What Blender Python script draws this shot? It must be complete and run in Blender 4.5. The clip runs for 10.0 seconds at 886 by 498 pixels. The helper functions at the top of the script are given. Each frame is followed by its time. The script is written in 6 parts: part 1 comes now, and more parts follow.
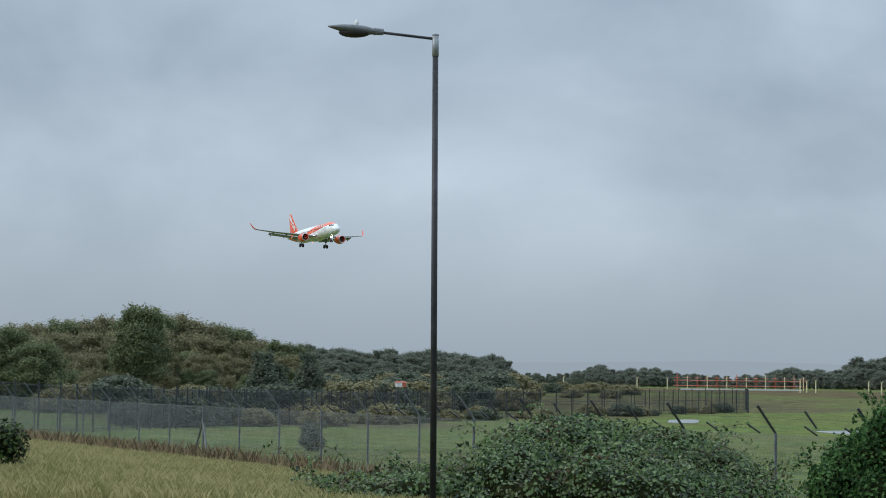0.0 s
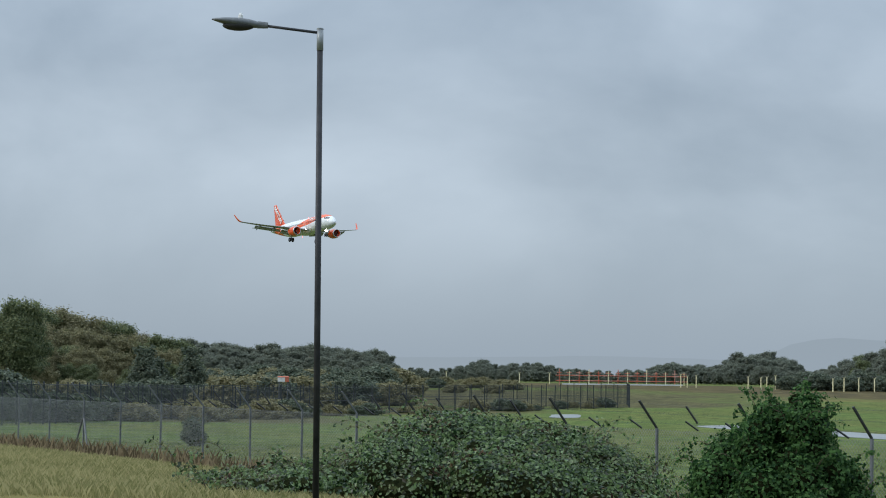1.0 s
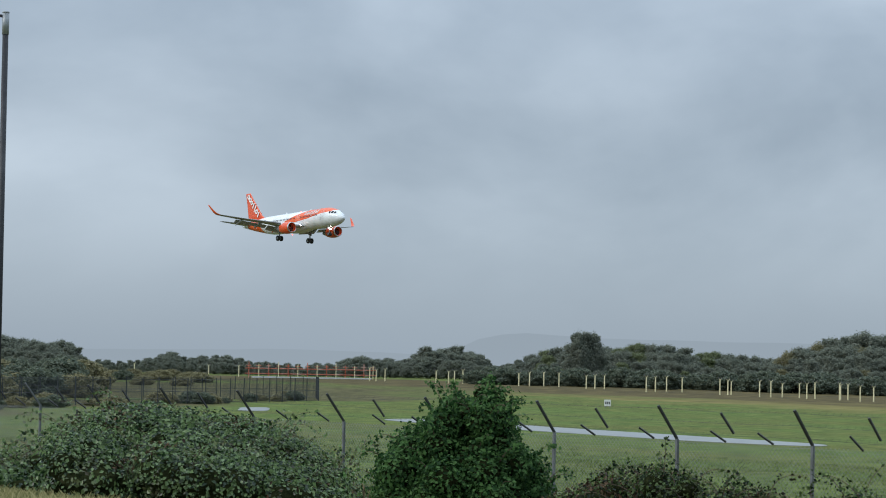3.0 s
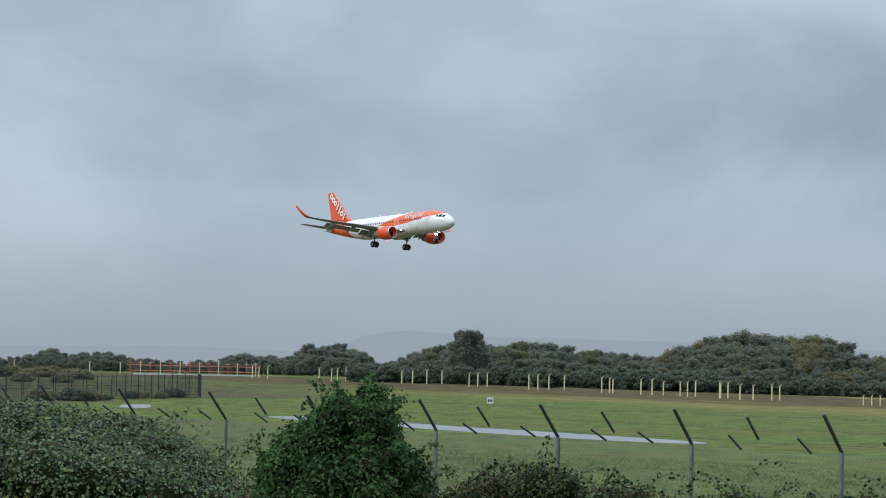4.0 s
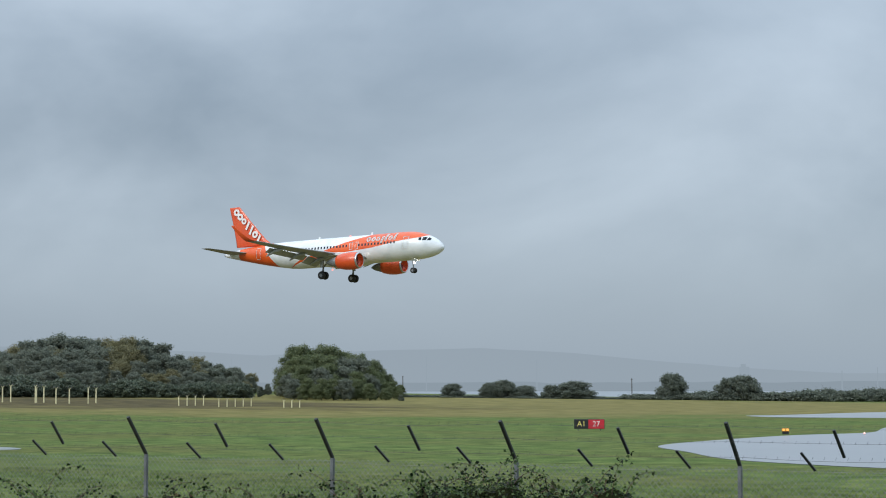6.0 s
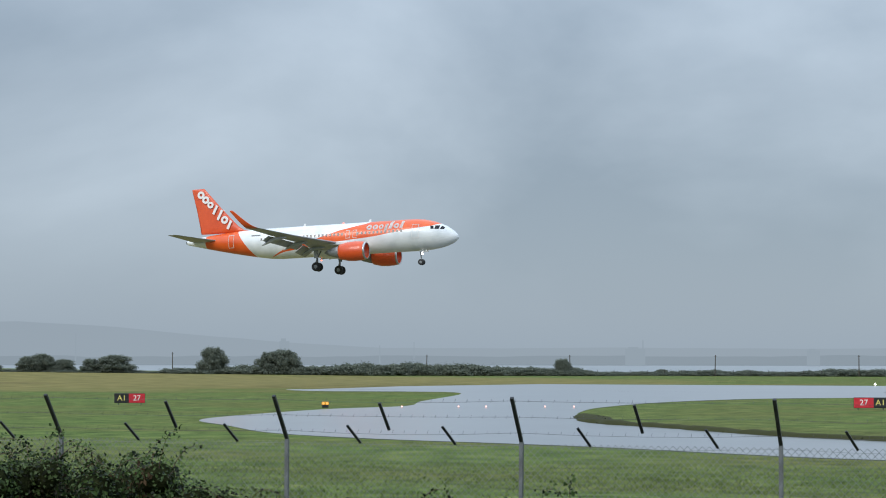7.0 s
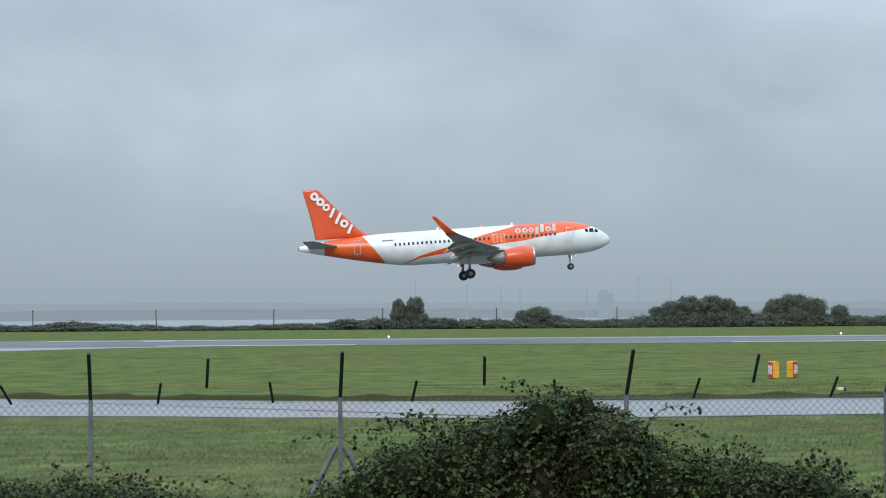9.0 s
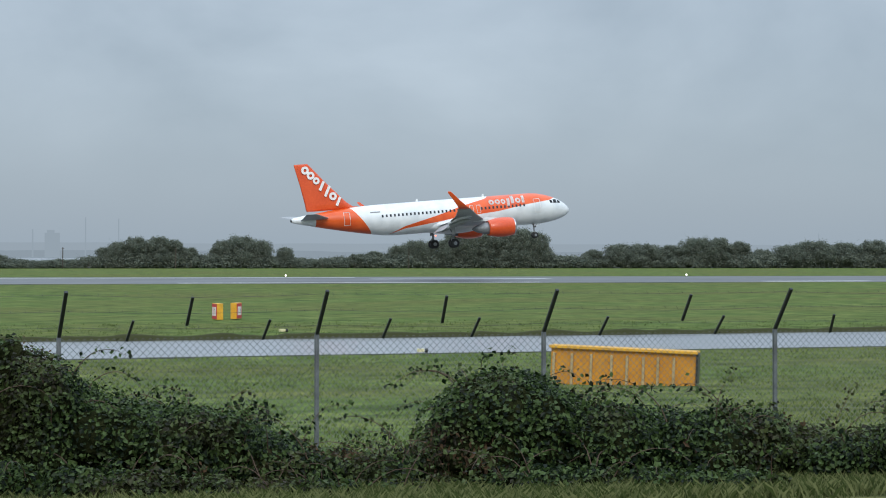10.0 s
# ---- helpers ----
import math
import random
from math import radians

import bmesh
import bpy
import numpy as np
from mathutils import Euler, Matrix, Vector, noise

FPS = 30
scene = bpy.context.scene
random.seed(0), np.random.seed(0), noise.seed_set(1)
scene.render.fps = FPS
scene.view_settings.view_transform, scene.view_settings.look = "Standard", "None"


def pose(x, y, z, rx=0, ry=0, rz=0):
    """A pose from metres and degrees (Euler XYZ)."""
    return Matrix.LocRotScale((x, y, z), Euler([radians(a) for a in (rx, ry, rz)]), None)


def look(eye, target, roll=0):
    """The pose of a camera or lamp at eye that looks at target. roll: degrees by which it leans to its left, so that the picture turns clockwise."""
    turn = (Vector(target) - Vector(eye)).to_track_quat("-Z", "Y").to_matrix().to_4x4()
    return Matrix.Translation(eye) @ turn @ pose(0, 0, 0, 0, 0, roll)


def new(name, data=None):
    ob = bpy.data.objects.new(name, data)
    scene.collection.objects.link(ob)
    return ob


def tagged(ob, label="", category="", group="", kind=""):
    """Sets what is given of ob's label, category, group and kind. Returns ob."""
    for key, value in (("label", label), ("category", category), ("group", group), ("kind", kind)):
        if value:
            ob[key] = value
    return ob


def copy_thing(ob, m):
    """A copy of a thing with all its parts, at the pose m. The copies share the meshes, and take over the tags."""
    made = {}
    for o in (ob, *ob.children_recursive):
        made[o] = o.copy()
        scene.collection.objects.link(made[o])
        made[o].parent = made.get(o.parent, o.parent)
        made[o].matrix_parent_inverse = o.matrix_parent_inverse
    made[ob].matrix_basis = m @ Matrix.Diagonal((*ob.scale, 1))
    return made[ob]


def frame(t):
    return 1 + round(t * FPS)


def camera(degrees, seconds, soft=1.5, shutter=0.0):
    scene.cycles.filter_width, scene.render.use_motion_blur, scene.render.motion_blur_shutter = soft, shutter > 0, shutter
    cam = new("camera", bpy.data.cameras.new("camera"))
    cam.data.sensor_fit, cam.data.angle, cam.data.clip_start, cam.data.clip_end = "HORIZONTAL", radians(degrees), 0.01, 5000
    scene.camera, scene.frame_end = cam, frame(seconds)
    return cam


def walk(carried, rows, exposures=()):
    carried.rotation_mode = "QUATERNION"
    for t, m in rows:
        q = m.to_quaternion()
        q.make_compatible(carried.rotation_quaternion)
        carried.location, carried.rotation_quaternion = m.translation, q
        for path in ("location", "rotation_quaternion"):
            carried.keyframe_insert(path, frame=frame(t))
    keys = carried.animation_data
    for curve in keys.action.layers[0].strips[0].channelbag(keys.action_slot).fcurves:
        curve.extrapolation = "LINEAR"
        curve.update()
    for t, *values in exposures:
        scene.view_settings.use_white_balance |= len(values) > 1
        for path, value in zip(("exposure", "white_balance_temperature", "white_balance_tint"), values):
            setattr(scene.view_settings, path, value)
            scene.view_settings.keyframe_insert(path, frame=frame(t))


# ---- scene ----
EYE = 4.13

cam = camera(22.99, 10.0, soft=1.05)
walk(cam, [
    (0.0, pose(0.022, -0.100, 4.117, 93.336, -0.745, 62.623)),
    (0.5, pose(0.004, -0.098, 4.124, 93.332, -0.794, 61.127)),
    (1.0, pose(-0.028, -0.081, 4.123, 93.240, -0.799, 59.547)),
    (1.5, pose(-0.066, -0.047, 4.126, 93.178, -0.897, 57.807)),
    (2.0, pose(-0.090, -0.025, 4.134, 93.174, -1.059, 55.730)),
    (2.5, pose(-0.091, -0.006, 4.137, 93.160, -1.147, 53.371)),
    (2.7, pose(-0.084, -0.007, 4.118, 93.185, -1.141, 52.477)),
    (4.0, pose(-0.011, -0.049, 4.139, 93.195, -1.303, 48.343)),
    (4.5, pose(0.003, -0.048, 4.142, 93.326, -1.147, 45.558)),
    (5.0, pose(0.014, -0.017, 4.143, 93.486, -0.935, 41.351)),
    (5.5, pose(0.051, 0.006, 4.139, 93.560, -0.578, 36.202)),
    (6.0, pose(0.095, 0.114, 4.146, 93.457, 0.080, 30.565)),
    (6.2, pose(0.115, 0.128, 4.148, 93.305, 0.104, 28.169)),
    (7.5, pose(-0.047, 0.037, 4.127, 92.726, -0.167, 12.733)),
    (8.0, pose(-0.029, 0.062, 4.120, 92.804, -0.139, 7.050)),
    (8.5, pose(0.039, 0.073, 4.112, 92.450, 0.260, 0.698)),
    (9.0, pose(0.129, 0.030, 4.116, 91.545, 0.344, -6.274)),
    (9.5, pose(0.224, 0.049, 4.126, 90.543, 0.035, -13.622)),
    (10.0, pose(0.280, 0.012, 4.138, 89.978, -0.175, -20.716)),
])

# ---- light: an even overcast sky, brighter overhead, with soft cloud banks ----
world = bpy.data.worlds.new("overcast")
scene.world = world
world.use_nodes = True
wn, wl = world.node_tree.nodes, world.node_tree.links
wn.clear()
w_out = wn.new("ShaderNodeOutputWorld")
w_sky = wn.new("ShaderNodeTexSky")
w_sky.sky_type, w_sky.sun_disc = "NISHITA", False
w_sky.sun_elevation, w_sky.sun_rotation = radians(38), radians(205)
w_skybg = wn.new("ShaderNodeBackground")
w_skybg.inputs["Strength"].default_value = 0.012
wl.new(w_sky.outputs[0], w_skybg.inputs["Color"])
w_co = wn.new("ShaderNodeTexCoord")
w_sep = wn.new("ShaderNodeSeparateXYZ")
wl.new(w_co.outputs["Generated"], w_sep.inputs[0])
w_map = wn.new("ShaderNodeMapping")
w_map.inputs["Scale"].default_value = (1.0, 1.0, 1.7)
wl.new(w_co.outputs["Generated"], w_map.inputs["Vector"])
w_noise = wn.new("ShaderNodeTexNoise")
w_noise.inputs["Scale"].default_value = 4.6
w_noise.inputs["Detail"].default_value = 6.0
w_noise.inputs["Roughness"].default_value = 0.5
w_noise.inputs["Distortion"].default_value = 0.2
wl.new(w_map.outputs[0], w_noise.inputs["Vector"])
w_ramp = wn.new("ShaderNodeValToRGB")
w_ramp.color_ramp.elements[0].position, w_ramp.color_ramp.elements[0].color = 0.32, (0.262, 0.329, 0.408, 1)
w_ramp.color_ramp.elements[1].position, w_ramp.color_ramp.elements[1].color = 0.68, (0.505, 0.592, 0.690, 1)
wl.new(w_noise.outputs["Fac"], w_ramp.inputs[0])
w_low = wn.new("ShaderNodeMapRange")          # the hazy belt low over the horizon
w_low.inputs["From Min"].default_value, w_low.inputs["From Max"].default_value = 0.0, 0.10
w_low.interpolation_type = "SMOOTHSTEP"
wl.new(w_sep.outputs["Z"], w_low.inputs["Value"])
w_mix = wn.new("ShaderNodeMix")
w_mix.data_type = "RGBA"
w_mix.inputs[6].default_value = (0.298, 0.370, 0.452, 1)
wl.new(w_low.outputs[0], w_mix.inputs[0])
wl.new(w_ramp.outputs[0], w_mix.inputs[7])
w_gain = wn.new("ShaderNodeMapRange")         # overcast skies are about three times brighter overhead
w_gain.inputs["From Min"].default_value, w_gain.inputs["From Max"].default_value = 0.12, 1.0
w_gain.inputs["To Min"].default_value, w_gain.inputs["To Max"].default_value = 0.97, 3.4
wl.new(w_sep.outputs["Z"], w_gain.inputs["Value"])
w_bg = wn.new("ShaderNodeBackground")
wl.new(w_mix.outputs[2], w_bg.inputs["Color"])
wl.new(w_gain.outputs[0], w_bg.inputs["Strength"])
w_add = wn.new("ShaderNodeAddShader")
wl.new(w_skybg.outputs[0], w_add.inputs[0])
wl.new(w_bg.outputs[0], w_add.inputs[1])
wl.new(w_add.outputs[0], w_out.inputs["Surface"])

sun = new("sun", bpy.data.lights.new("sun", "SUN"))
sun.data.energy, sun.data.angle, sun.data.color = 1.5, radians(25), (1.0, 0.97, 0.92)
sun.matrix_basis = look((-50, -140, 105), (0, 0, 0))


# ---- materials ----
def material(name, dark, light, scale=4.0, rough=0.8, metal=0.0, bump=0.0, bump_scale=40.0, spots=None, island=0.0, coat=0.0, coords="Object", sheen=0.5, thin=0.0):
    """A procedural surface: two tones by coarse and fine noise, optional stains, relief and difference from piece to piece."""
    m = bpy.data.materials.new(name)
    m.use_nodes = True
    n, l = m.node_tree.nodes, m.node_tree.links
    b = n["Principled BSDF"]
    co = n.new("ShaderNodeTexCoord")
    big, fine = n.new("ShaderNodeTexNoise"), n.new("ShaderNodeTexNoise")
    big.inputs["Scale"].default_value, big.inputs["Detail"].default_value = scale, 5.0
    fine.inputs["Scale"].default_value, fine.inputs["Detail"].default_value = scale * 9, 3.0
    for t in (big, fine):
        l.new(co.outputs[coords], t.inputs["Vector"])
    mean = n.new("ShaderNodeMath")
    mean.operation = "MULTIPLY_ADD"
    mean.inputs[1].default_value = 0.45
    l.new(fine.outputs["Fac"], mean.inputs[0])
    half = n.new("ShaderNodeMath")
    half.operation = "MULTIPLY"
    half.inputs[1].default_value = 0.55
    l.new(big.outputs["Fac"], half.inputs[0])
    l.new(half.outputs[0], mean.inputs[2])
    ramp = n.new("ShaderNodeValToRGB")
    ramp.color_ramp.elements[0].position, ramp.color_ramp.elements[0].color = 0.36, (*dark, 1)
    ramp.color_ramp.elements[1].position, ramp.color_ramp.elements[1].color = 0.64, (*light, 1)
    value = mean.outputs[0]
    if island:
        geo = n.new("ShaderNodeNewGeometry")
        mixr = n.new("ShaderNodeMix")
        mixr.inputs[0].default_value = island
        l.new(value, mixr.inputs[2])
        l.new(geo.outputs["Random Per Island"], mixr.inputs[3])
        value = mixr.outputs[0]
    l.new(value, ramp.inputs[0])
    colour = ramp.outputs[0]
    if spots:
        tone, size, amount = spots
        sp = n.new("ShaderNodeTexNoise")
        sp.inputs["Scale"].default_value, sp.inputs["Detail"].default_value = size, 4.0
        l.new(co.outputs[coords], sp.inputs["Vector"])
        sr = n.new("ShaderNodeValToRGB")
        sr.color_ramp.elements[0].position, sr.color_ramp.elements[1].position = 0.52, 0.66
        sr.color_ramp.elements[1].color = (amount, amount, amount, 1)
        l.new(sp.outputs["Fac"], sr.inputs[0])
        mx = n.new("ShaderNodeMix")
        mx.data_type = "RGBA"
        l.new(sr.outputs[0], mx.inputs[0])
        l.new(colour, mx.inputs[6])
        mx.inputs[7].default_value = (*tone, 1)
        colour = mx.outputs[2]
    l.new(colour, b.inputs["Base Color"])
    b.inputs["Roughness"].default_value, b.inputs["Metallic"].default_value = rough, metal
    b.inputs["Coat Weight"].default_value = coat
    b.inputs["Specular IOR Level"].default_value = sheen
    if bump:
        bt = n.new("ShaderNodeTexNoise")
        bt.inputs["Scale"].default_value, bt.inputs["Detail"].default_value = bump_scale, 4.0
        l.new(co.outputs[coords], bt.inputs["Vector"])
        bp = n.new("ShaderNodeBump")
        bp.inputs["Strength"].default_value = bump
        bp.inputs["Distance"].default_value = 1.0 / bump_scale
        l.new(bt.outputs["Fac"], bp.inputs["Height"])
        l.new(bp.outputs[0], b.inputs["Normal"])
    if thin:                                             # leaves and blades let light through
        tr, mix = n.new("ShaderNodeBsdfTranslucent"), n.new("ShaderNodeMixShader")
        l.new(colour, tr.inputs["Color"])
        mix.inputs[0].default_value = thin
        l.new(b.outputs[0], mix.inputs[1]), l.new(tr.outputs[0], mix.inputs[2])
        l.new(mix.outputs[0], n["Material Output"].inputs["Surface"])
    return m


def glow(name, colour, strength):
    m = bpy.data.materials.new(name)
    m.use_nodes = True
    b = m.node_tree.nodes["Principled BSDF"]
    b.inputs["Base Color"].default_value = (*[0.5 * c for c in colour], 1)
    b.inputs["Emission Color"].default_value = (*colour, 1)
    b.inputs["Emission Strength"].default_value = strength
    return m


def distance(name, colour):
    """Far shore and hills: a plain backdrop with the rain haze put into its glow."""
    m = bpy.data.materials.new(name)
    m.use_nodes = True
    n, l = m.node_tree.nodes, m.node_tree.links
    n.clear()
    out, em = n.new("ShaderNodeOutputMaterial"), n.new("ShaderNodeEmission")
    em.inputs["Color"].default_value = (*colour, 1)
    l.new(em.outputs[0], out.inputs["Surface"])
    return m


GALV = material("galvanised_steel", (0.085, 0.094, 0.10), (0.195, 0.21, 0.22), 6, 0.55, 0.4, 0.15, 60, ((0.10, 0.09, 0.08), 3.0, 0.5))
CRANK = material("dark_wet_steel", (0.012, 0.013, 0.015), (0.035, 0.037, 0.04), 8, 0.4, 0.3, 0.1, 60)
WIRE = material("old_fence_wire", (0.13, 0.14, 0.14), (0.24, 0.25, 0.25), 3, 0.6, 0.3, sheen=0.12)
LAMPPOST = material("dark_painted_post", (0.008, 0.009, 0.012), (0.024, 0.025, 0.030), 1.6, 0.6, 0.0, 0.08, 30, ((0.055, 0.055, 0.062), 2.2, 0.6))
LANTERN = material("dark_grey_lantern_paint", (0.075, 0.085, 0.09), (0.14, 0.15, 0.155), 3, 0.5, 0.1)
LAMPGREY = material("grey_lantern_paint", (0.20, 0.22, 0.23), (0.32, 0.34, 0.35), 3, 0.45, 0.2)
WHITE = material("white_plastic", (0.6, 0.6, 0.58), (0.75, 0.75, 0.73), 5, 0.4)
BLACK = material("black_rubber", (0.012, 0.012, 0.013), (0.03, 0.03, 0.03), 5, 0.7)
DARKGLASS = material("dark_window_glass", (0.012, 0.015, 0.02), (0.03, 0.035, 0.045), 4, 0.1)
# cabinet panels: orange-yellow, taken darker to stand for shading between the ribs
YELLOWBODY = material("shade_darkened_yellow_panel", (0.50, 0.20, 0.01), (0.66, 0.29, 0.015), 2.5, 0.5, 0, 0.05, 30, ((0.4, 0.2, 0.04), 1.5, 0.5))
RIBGREY = material("pale_rib", (0.34, 0.24, 0.10), (0.50, 0.38, 0.20), 2.5, 0.6, 0, 0.1, 30)
YELLOW = material("yellow_paint", (0.62, 0.30, 0.02), (0.80, 0.42, 0.03), 2.5, 0.5, 0, 0.05, 30, ((0.45, 0.25, 0.05), 1.5, 0.5))
REDSIGN = material("red_sign_face", (0.50, 0.015, 0.03), (0.62, 0.03, 0.045), 4, 0.4)
BLACKSIGN = material("black_sign_face", (0.012, 0.012, 0.013), (0.022, 0.022, 0.022), 4, 0.4)
LETTER = material("pale_sign_lettering", (0.82, 0.80, 0.78), (0.90, 0.88, 0.86), 6, 0.5)
YLETTER = material("yellow_sign_lettering", (0.75, 0.62, 0.15), (0.85, 0.72, 0.2), 6, 0.5)
REDFRAME = material("orange_red_paint", (0.38, 0.085, 0.045), (0.54, 0.150, 0.080), 1.5, 0.55, 0, 0, 30, ((0.6, 0.5, 0.42), 0.5, 0.5))
CREAM = material("cream_post_paint", (0.62, 0.56, 0.30), (0.76, 0.70, 0.44), 2, 0.6)
DARKFENCE = material("dark_green_fence_paint", (0.030, 0.036, 0.038), (0.062, 0.070, 0.072), 3, 0.7, sheen=0.12)
ASPHALT = material("wet_asphalt", (0.040, 0.042, 0.046), (0.075, 0.078, 0.083), 0.09, 0.24, 0, 0.03, 2.0, coat=1.0)
ASPHALT.node_tree.nodes["Principled BSDF"].inputs["Coat Roughness"].default_value = 0.34
RUNWAY = material("grooved_runway_asphalt", (0.045, 0.047, 0.050), (0.115, 0.117, 0.12), 0.07, 0.48, 0, 0.04, 2.0)
CONCRETE = material("wet_pale_concrete", (0.13, 0.14, 0.14), (0.22, 0.23, 0.22), 0.3, 0.35, 0, 0.05, 3)
PAINTLINE = material("worn_white_marking", (0.55, 0.56, 0.56), (0.78, 0.79, 0.79), 0.6, 0.5)
BARK = material("bark", (0.035, 0.028, 0.02), (0.09, 0.075, 0.055), 6, 0.9, 0, 0.6, 20)
LEAF_OAK = material("broad_leaves", (0.085, 0.115, 0.052), (0.215, 0.240, 0.110), 0.22, 0.55, island=0.5, sheen=0.4, thin=0.4)
LEAF_AUTUMN = material("turning_leaves", (0.140, 0.140, 0.070), (0.310, 0.280, 0.150), 0.16, 0.55, island=0.45, sheen=0.35, thin=0.4)
# far wood and shore leaves: haze is put into the paler, greyer base colours
LEAF_FAR = material("hazed_far_wood_leaves", (0.140, 0.165, 0.128), (0.250, 0.268, 0.205), 0.10, 0.65, island=0.45, sheen=0.3, thin=0.5)
LEAF_SHORE = material("hazed_shore_tree_leaves", (0.120, 0.145, 0.115), (0.225, 0.245, 0.185), 0.15, 0.65, island=0.45, sheen=0.3, thin=0.5)
LEAF_DARK = material("dark_scrub_leaves", (0.070, 0.096, 0.066), (0.165, 0.190, 0.125), 0.3, 0.55, island=0.5, sheen=0.4, thin=0.4)
LEAF_BUSH = material("fresh_green_bush_leaves", (0.016, 0.050, 0.014), (0.090, 0.180, 0.055), 0.9, 0.5, island=0.6, sheen=0.12, thin=0.4)
LEAF_BRAMBLE = material("bramble_leaves", (0.010, 0.032, 0.008), (0.165, 0.250, 0.095), 0.9, 0.36, island=0.6, spots=((0.13, 0.075, 0.04), 1.3, 0.45), sheen=0.5, thin=0.4)
LEAF_BRAMBLE_B = material("dark_bramble_leaves", (0.005, 0.013, 0.004), (0.075, 0.120, 0.036), 0.9, 0.48, island=0.7, spots=((0.08, 0.045, 0.026), 0.9, 0.35), sheen=0.22, thin=0.3)
STEM = material("bramble_stems", (0.05, 0.028, 0.018), (0.11, 0.07, 0.045), 5, 0.8)
STRAW = material("dry_meadow_grass", (0.190, 0.195, 0.075), (0.42, 0.38, 0.19), 0.35, 0.8, island=0.35, sheen=0.12, thin=0.4)
VERGE = material("dull_verge_grass", (0.060, 0.082, 0.024), (0.180, 0.195, 0.080), 0.5, 0.8, island=0.6, sheen=0.1, thin=0.4)
ROUGHTUFT = material("coarse_grass_tufts", (0.060, 0.092, 0.024), (0.150, 0.195, 0.060), 0.5, 0.75, island=0.6, sheen=0.15, thin=0.3)
EDGEGRASS = material("dark_edge_grass", (0.016, 0.020, 0.009), (0.060, 0.064, 0.026), 0.5, 0.8, island=0.6, sheen=0.1, thin=0.3)
WEED = material("brown_dock_stems", (0.100, 0.078, 0.046), (0.26, 0.20, 0.12), 0.8, 0.85, island=0.6, sheen=0.12, thin=0.4)
DEADLEAF = material("withered_bramble_leaves", (0.030, 0.018, 0.011), (0.120, 0.075, 0.042), 0.9, 0.7, island=0.6, sheen=0.15, thin=0.3)
TUFT = material("airfield_grass_tufts", (0.076, 0.112, 0.026), (0.185, 0.215, 0.066), 0.2, 0.8, island=0.5, sheen=0.12, thin=0.4)


def ground_material():
    """Wet mown grass, with a straw-coloured far meadow and a rough brown bank by the approach lights."""
    m = bpy.data.materials.new("airfield_grass")
    m.use_nodes = True
    n, l = m.node_tree.nodes, m.node_tree.links
    b = n["Principled BSDF"]
    b.inputs["Roughness"].default_value = 0.9
    b.inputs["Specular IOR Level"].default_value = 0.08
    co = n.new("ShaderNodeTexCoord")

    def tex(scale, detail=5.0, stretch=(1, 1, 1)):
        mp = n.new("ShaderNodeMapping")
        mp.inputs["Scale"].default_value = stretch
        l.new(co.outputs["Object"], mp.inputs["Vector"])
        t = n.new("ShaderNodeTexNoise")
        t.inputs["Scale"].default_value, t.inputs["Detail"].default_value = scale, detail
        l.new(mp.outputs[0], t.inputs["Vector"])
        return t.outputs["Fac"]

    def ramp(value, stops):
        r = n.new("ShaderNodeValToRGB")
        while len(r.color_ramp.elements) < len(stops):
            r.color_ramp.elements.new(0.5)
        for e, (at, c) in zip(r.color_ramp.elements, stops):
            e.position, e.color = at, (*c, 1)
        l.new(value, r.inputs[0])
        return r.outputs[0]

    def blend(fac, a, c):
        mx = n.new("ShaderNodeMix")
        mx.data_type = "RGBA"
        l.new(fac, mx.inputs[0]), l.new(a, mx.inputs[6]), l.new(c, mx.inputs[7])
        return mx.outputs[2]

    def patch(cx, cy, rx, ry, hard=0.35):
        """1 inside a ragged ellipse of the plan, 0 outside."""
        mp = n.new("ShaderNodeMapping")
        mp.inputs["Location"].default_value = (-cx / rx, -cy / ry, 0)
        mp.inputs["Scale"].default_value = (1 / rx, 1 / ry, 0)
        l.new(co.outputs["Object"], mp.inputs["Vector"])
        ln = n.new("ShaderNodeVectorMath")
        ln.operation = "LENGTH"
        l.new(mp.outputs[0], ln.inputs[0])
        rag = n.new("ShaderNodeMath")
        rag.operation = "MULTIPLY_ADD"
        rag.inputs[1].default_value = 0.9
        l.new(tex(0.06, 8.0), rag.inputs[0])
        l.new(ln.outputs["Value"], rag.inputs[2])
        mr = n.new("ShaderNodeMapRange")
        mr.inputs["From Min"].default_value, mr.inputs["From Max"].default_value = 1.45 + hard / 2, 1.45 - hard / 2
        mr.interpolation_type = "SMOOTHSTEP"
        l.new(rag.outputs[0], mr.inputs["Value"])
        return mr.outputs[0]

    green = ramp(tex(0.35, 8.0), [(0.30, (0.058, 0.092, 0.023)), (0.50, (0.096, 0.140, 0.036)), (0.72, (0.158, 0.190, 0.060))])
    blotch = ramp(tex(0.05, 6.0, (1, 1.6, 1)), [(0.42, (0, 0, 0)), (0.62, (0.75, 0.75, 0.75))])
    olive = ramp(tex(0.8, 6.0), [(0.35, (0.080, 0.092, 0.025)), (0.65, (0.150, 0.150, 0.050))])
    base = blend(blotch, green, olive)
    clump = ramp(tex(0.9, 9.0, (0.7, 1.0, 1)), [(0.36, (0.54, 0.59, 0.50)), (0.49, (1.0, 1.0, 1.0)), (0.68, (1.18, 1.14, 1.0))])
    shade = n.new("ShaderNodeMix")
    shade.data_type, shade.blend_type = "RGBA", "MULTIPLY"
    shade.inputs[0].default_value = 1.0
    l.new(base, shade.inputs[6]), l.new(clump, shade.inputs[7])
    base = shade.outputs[2]
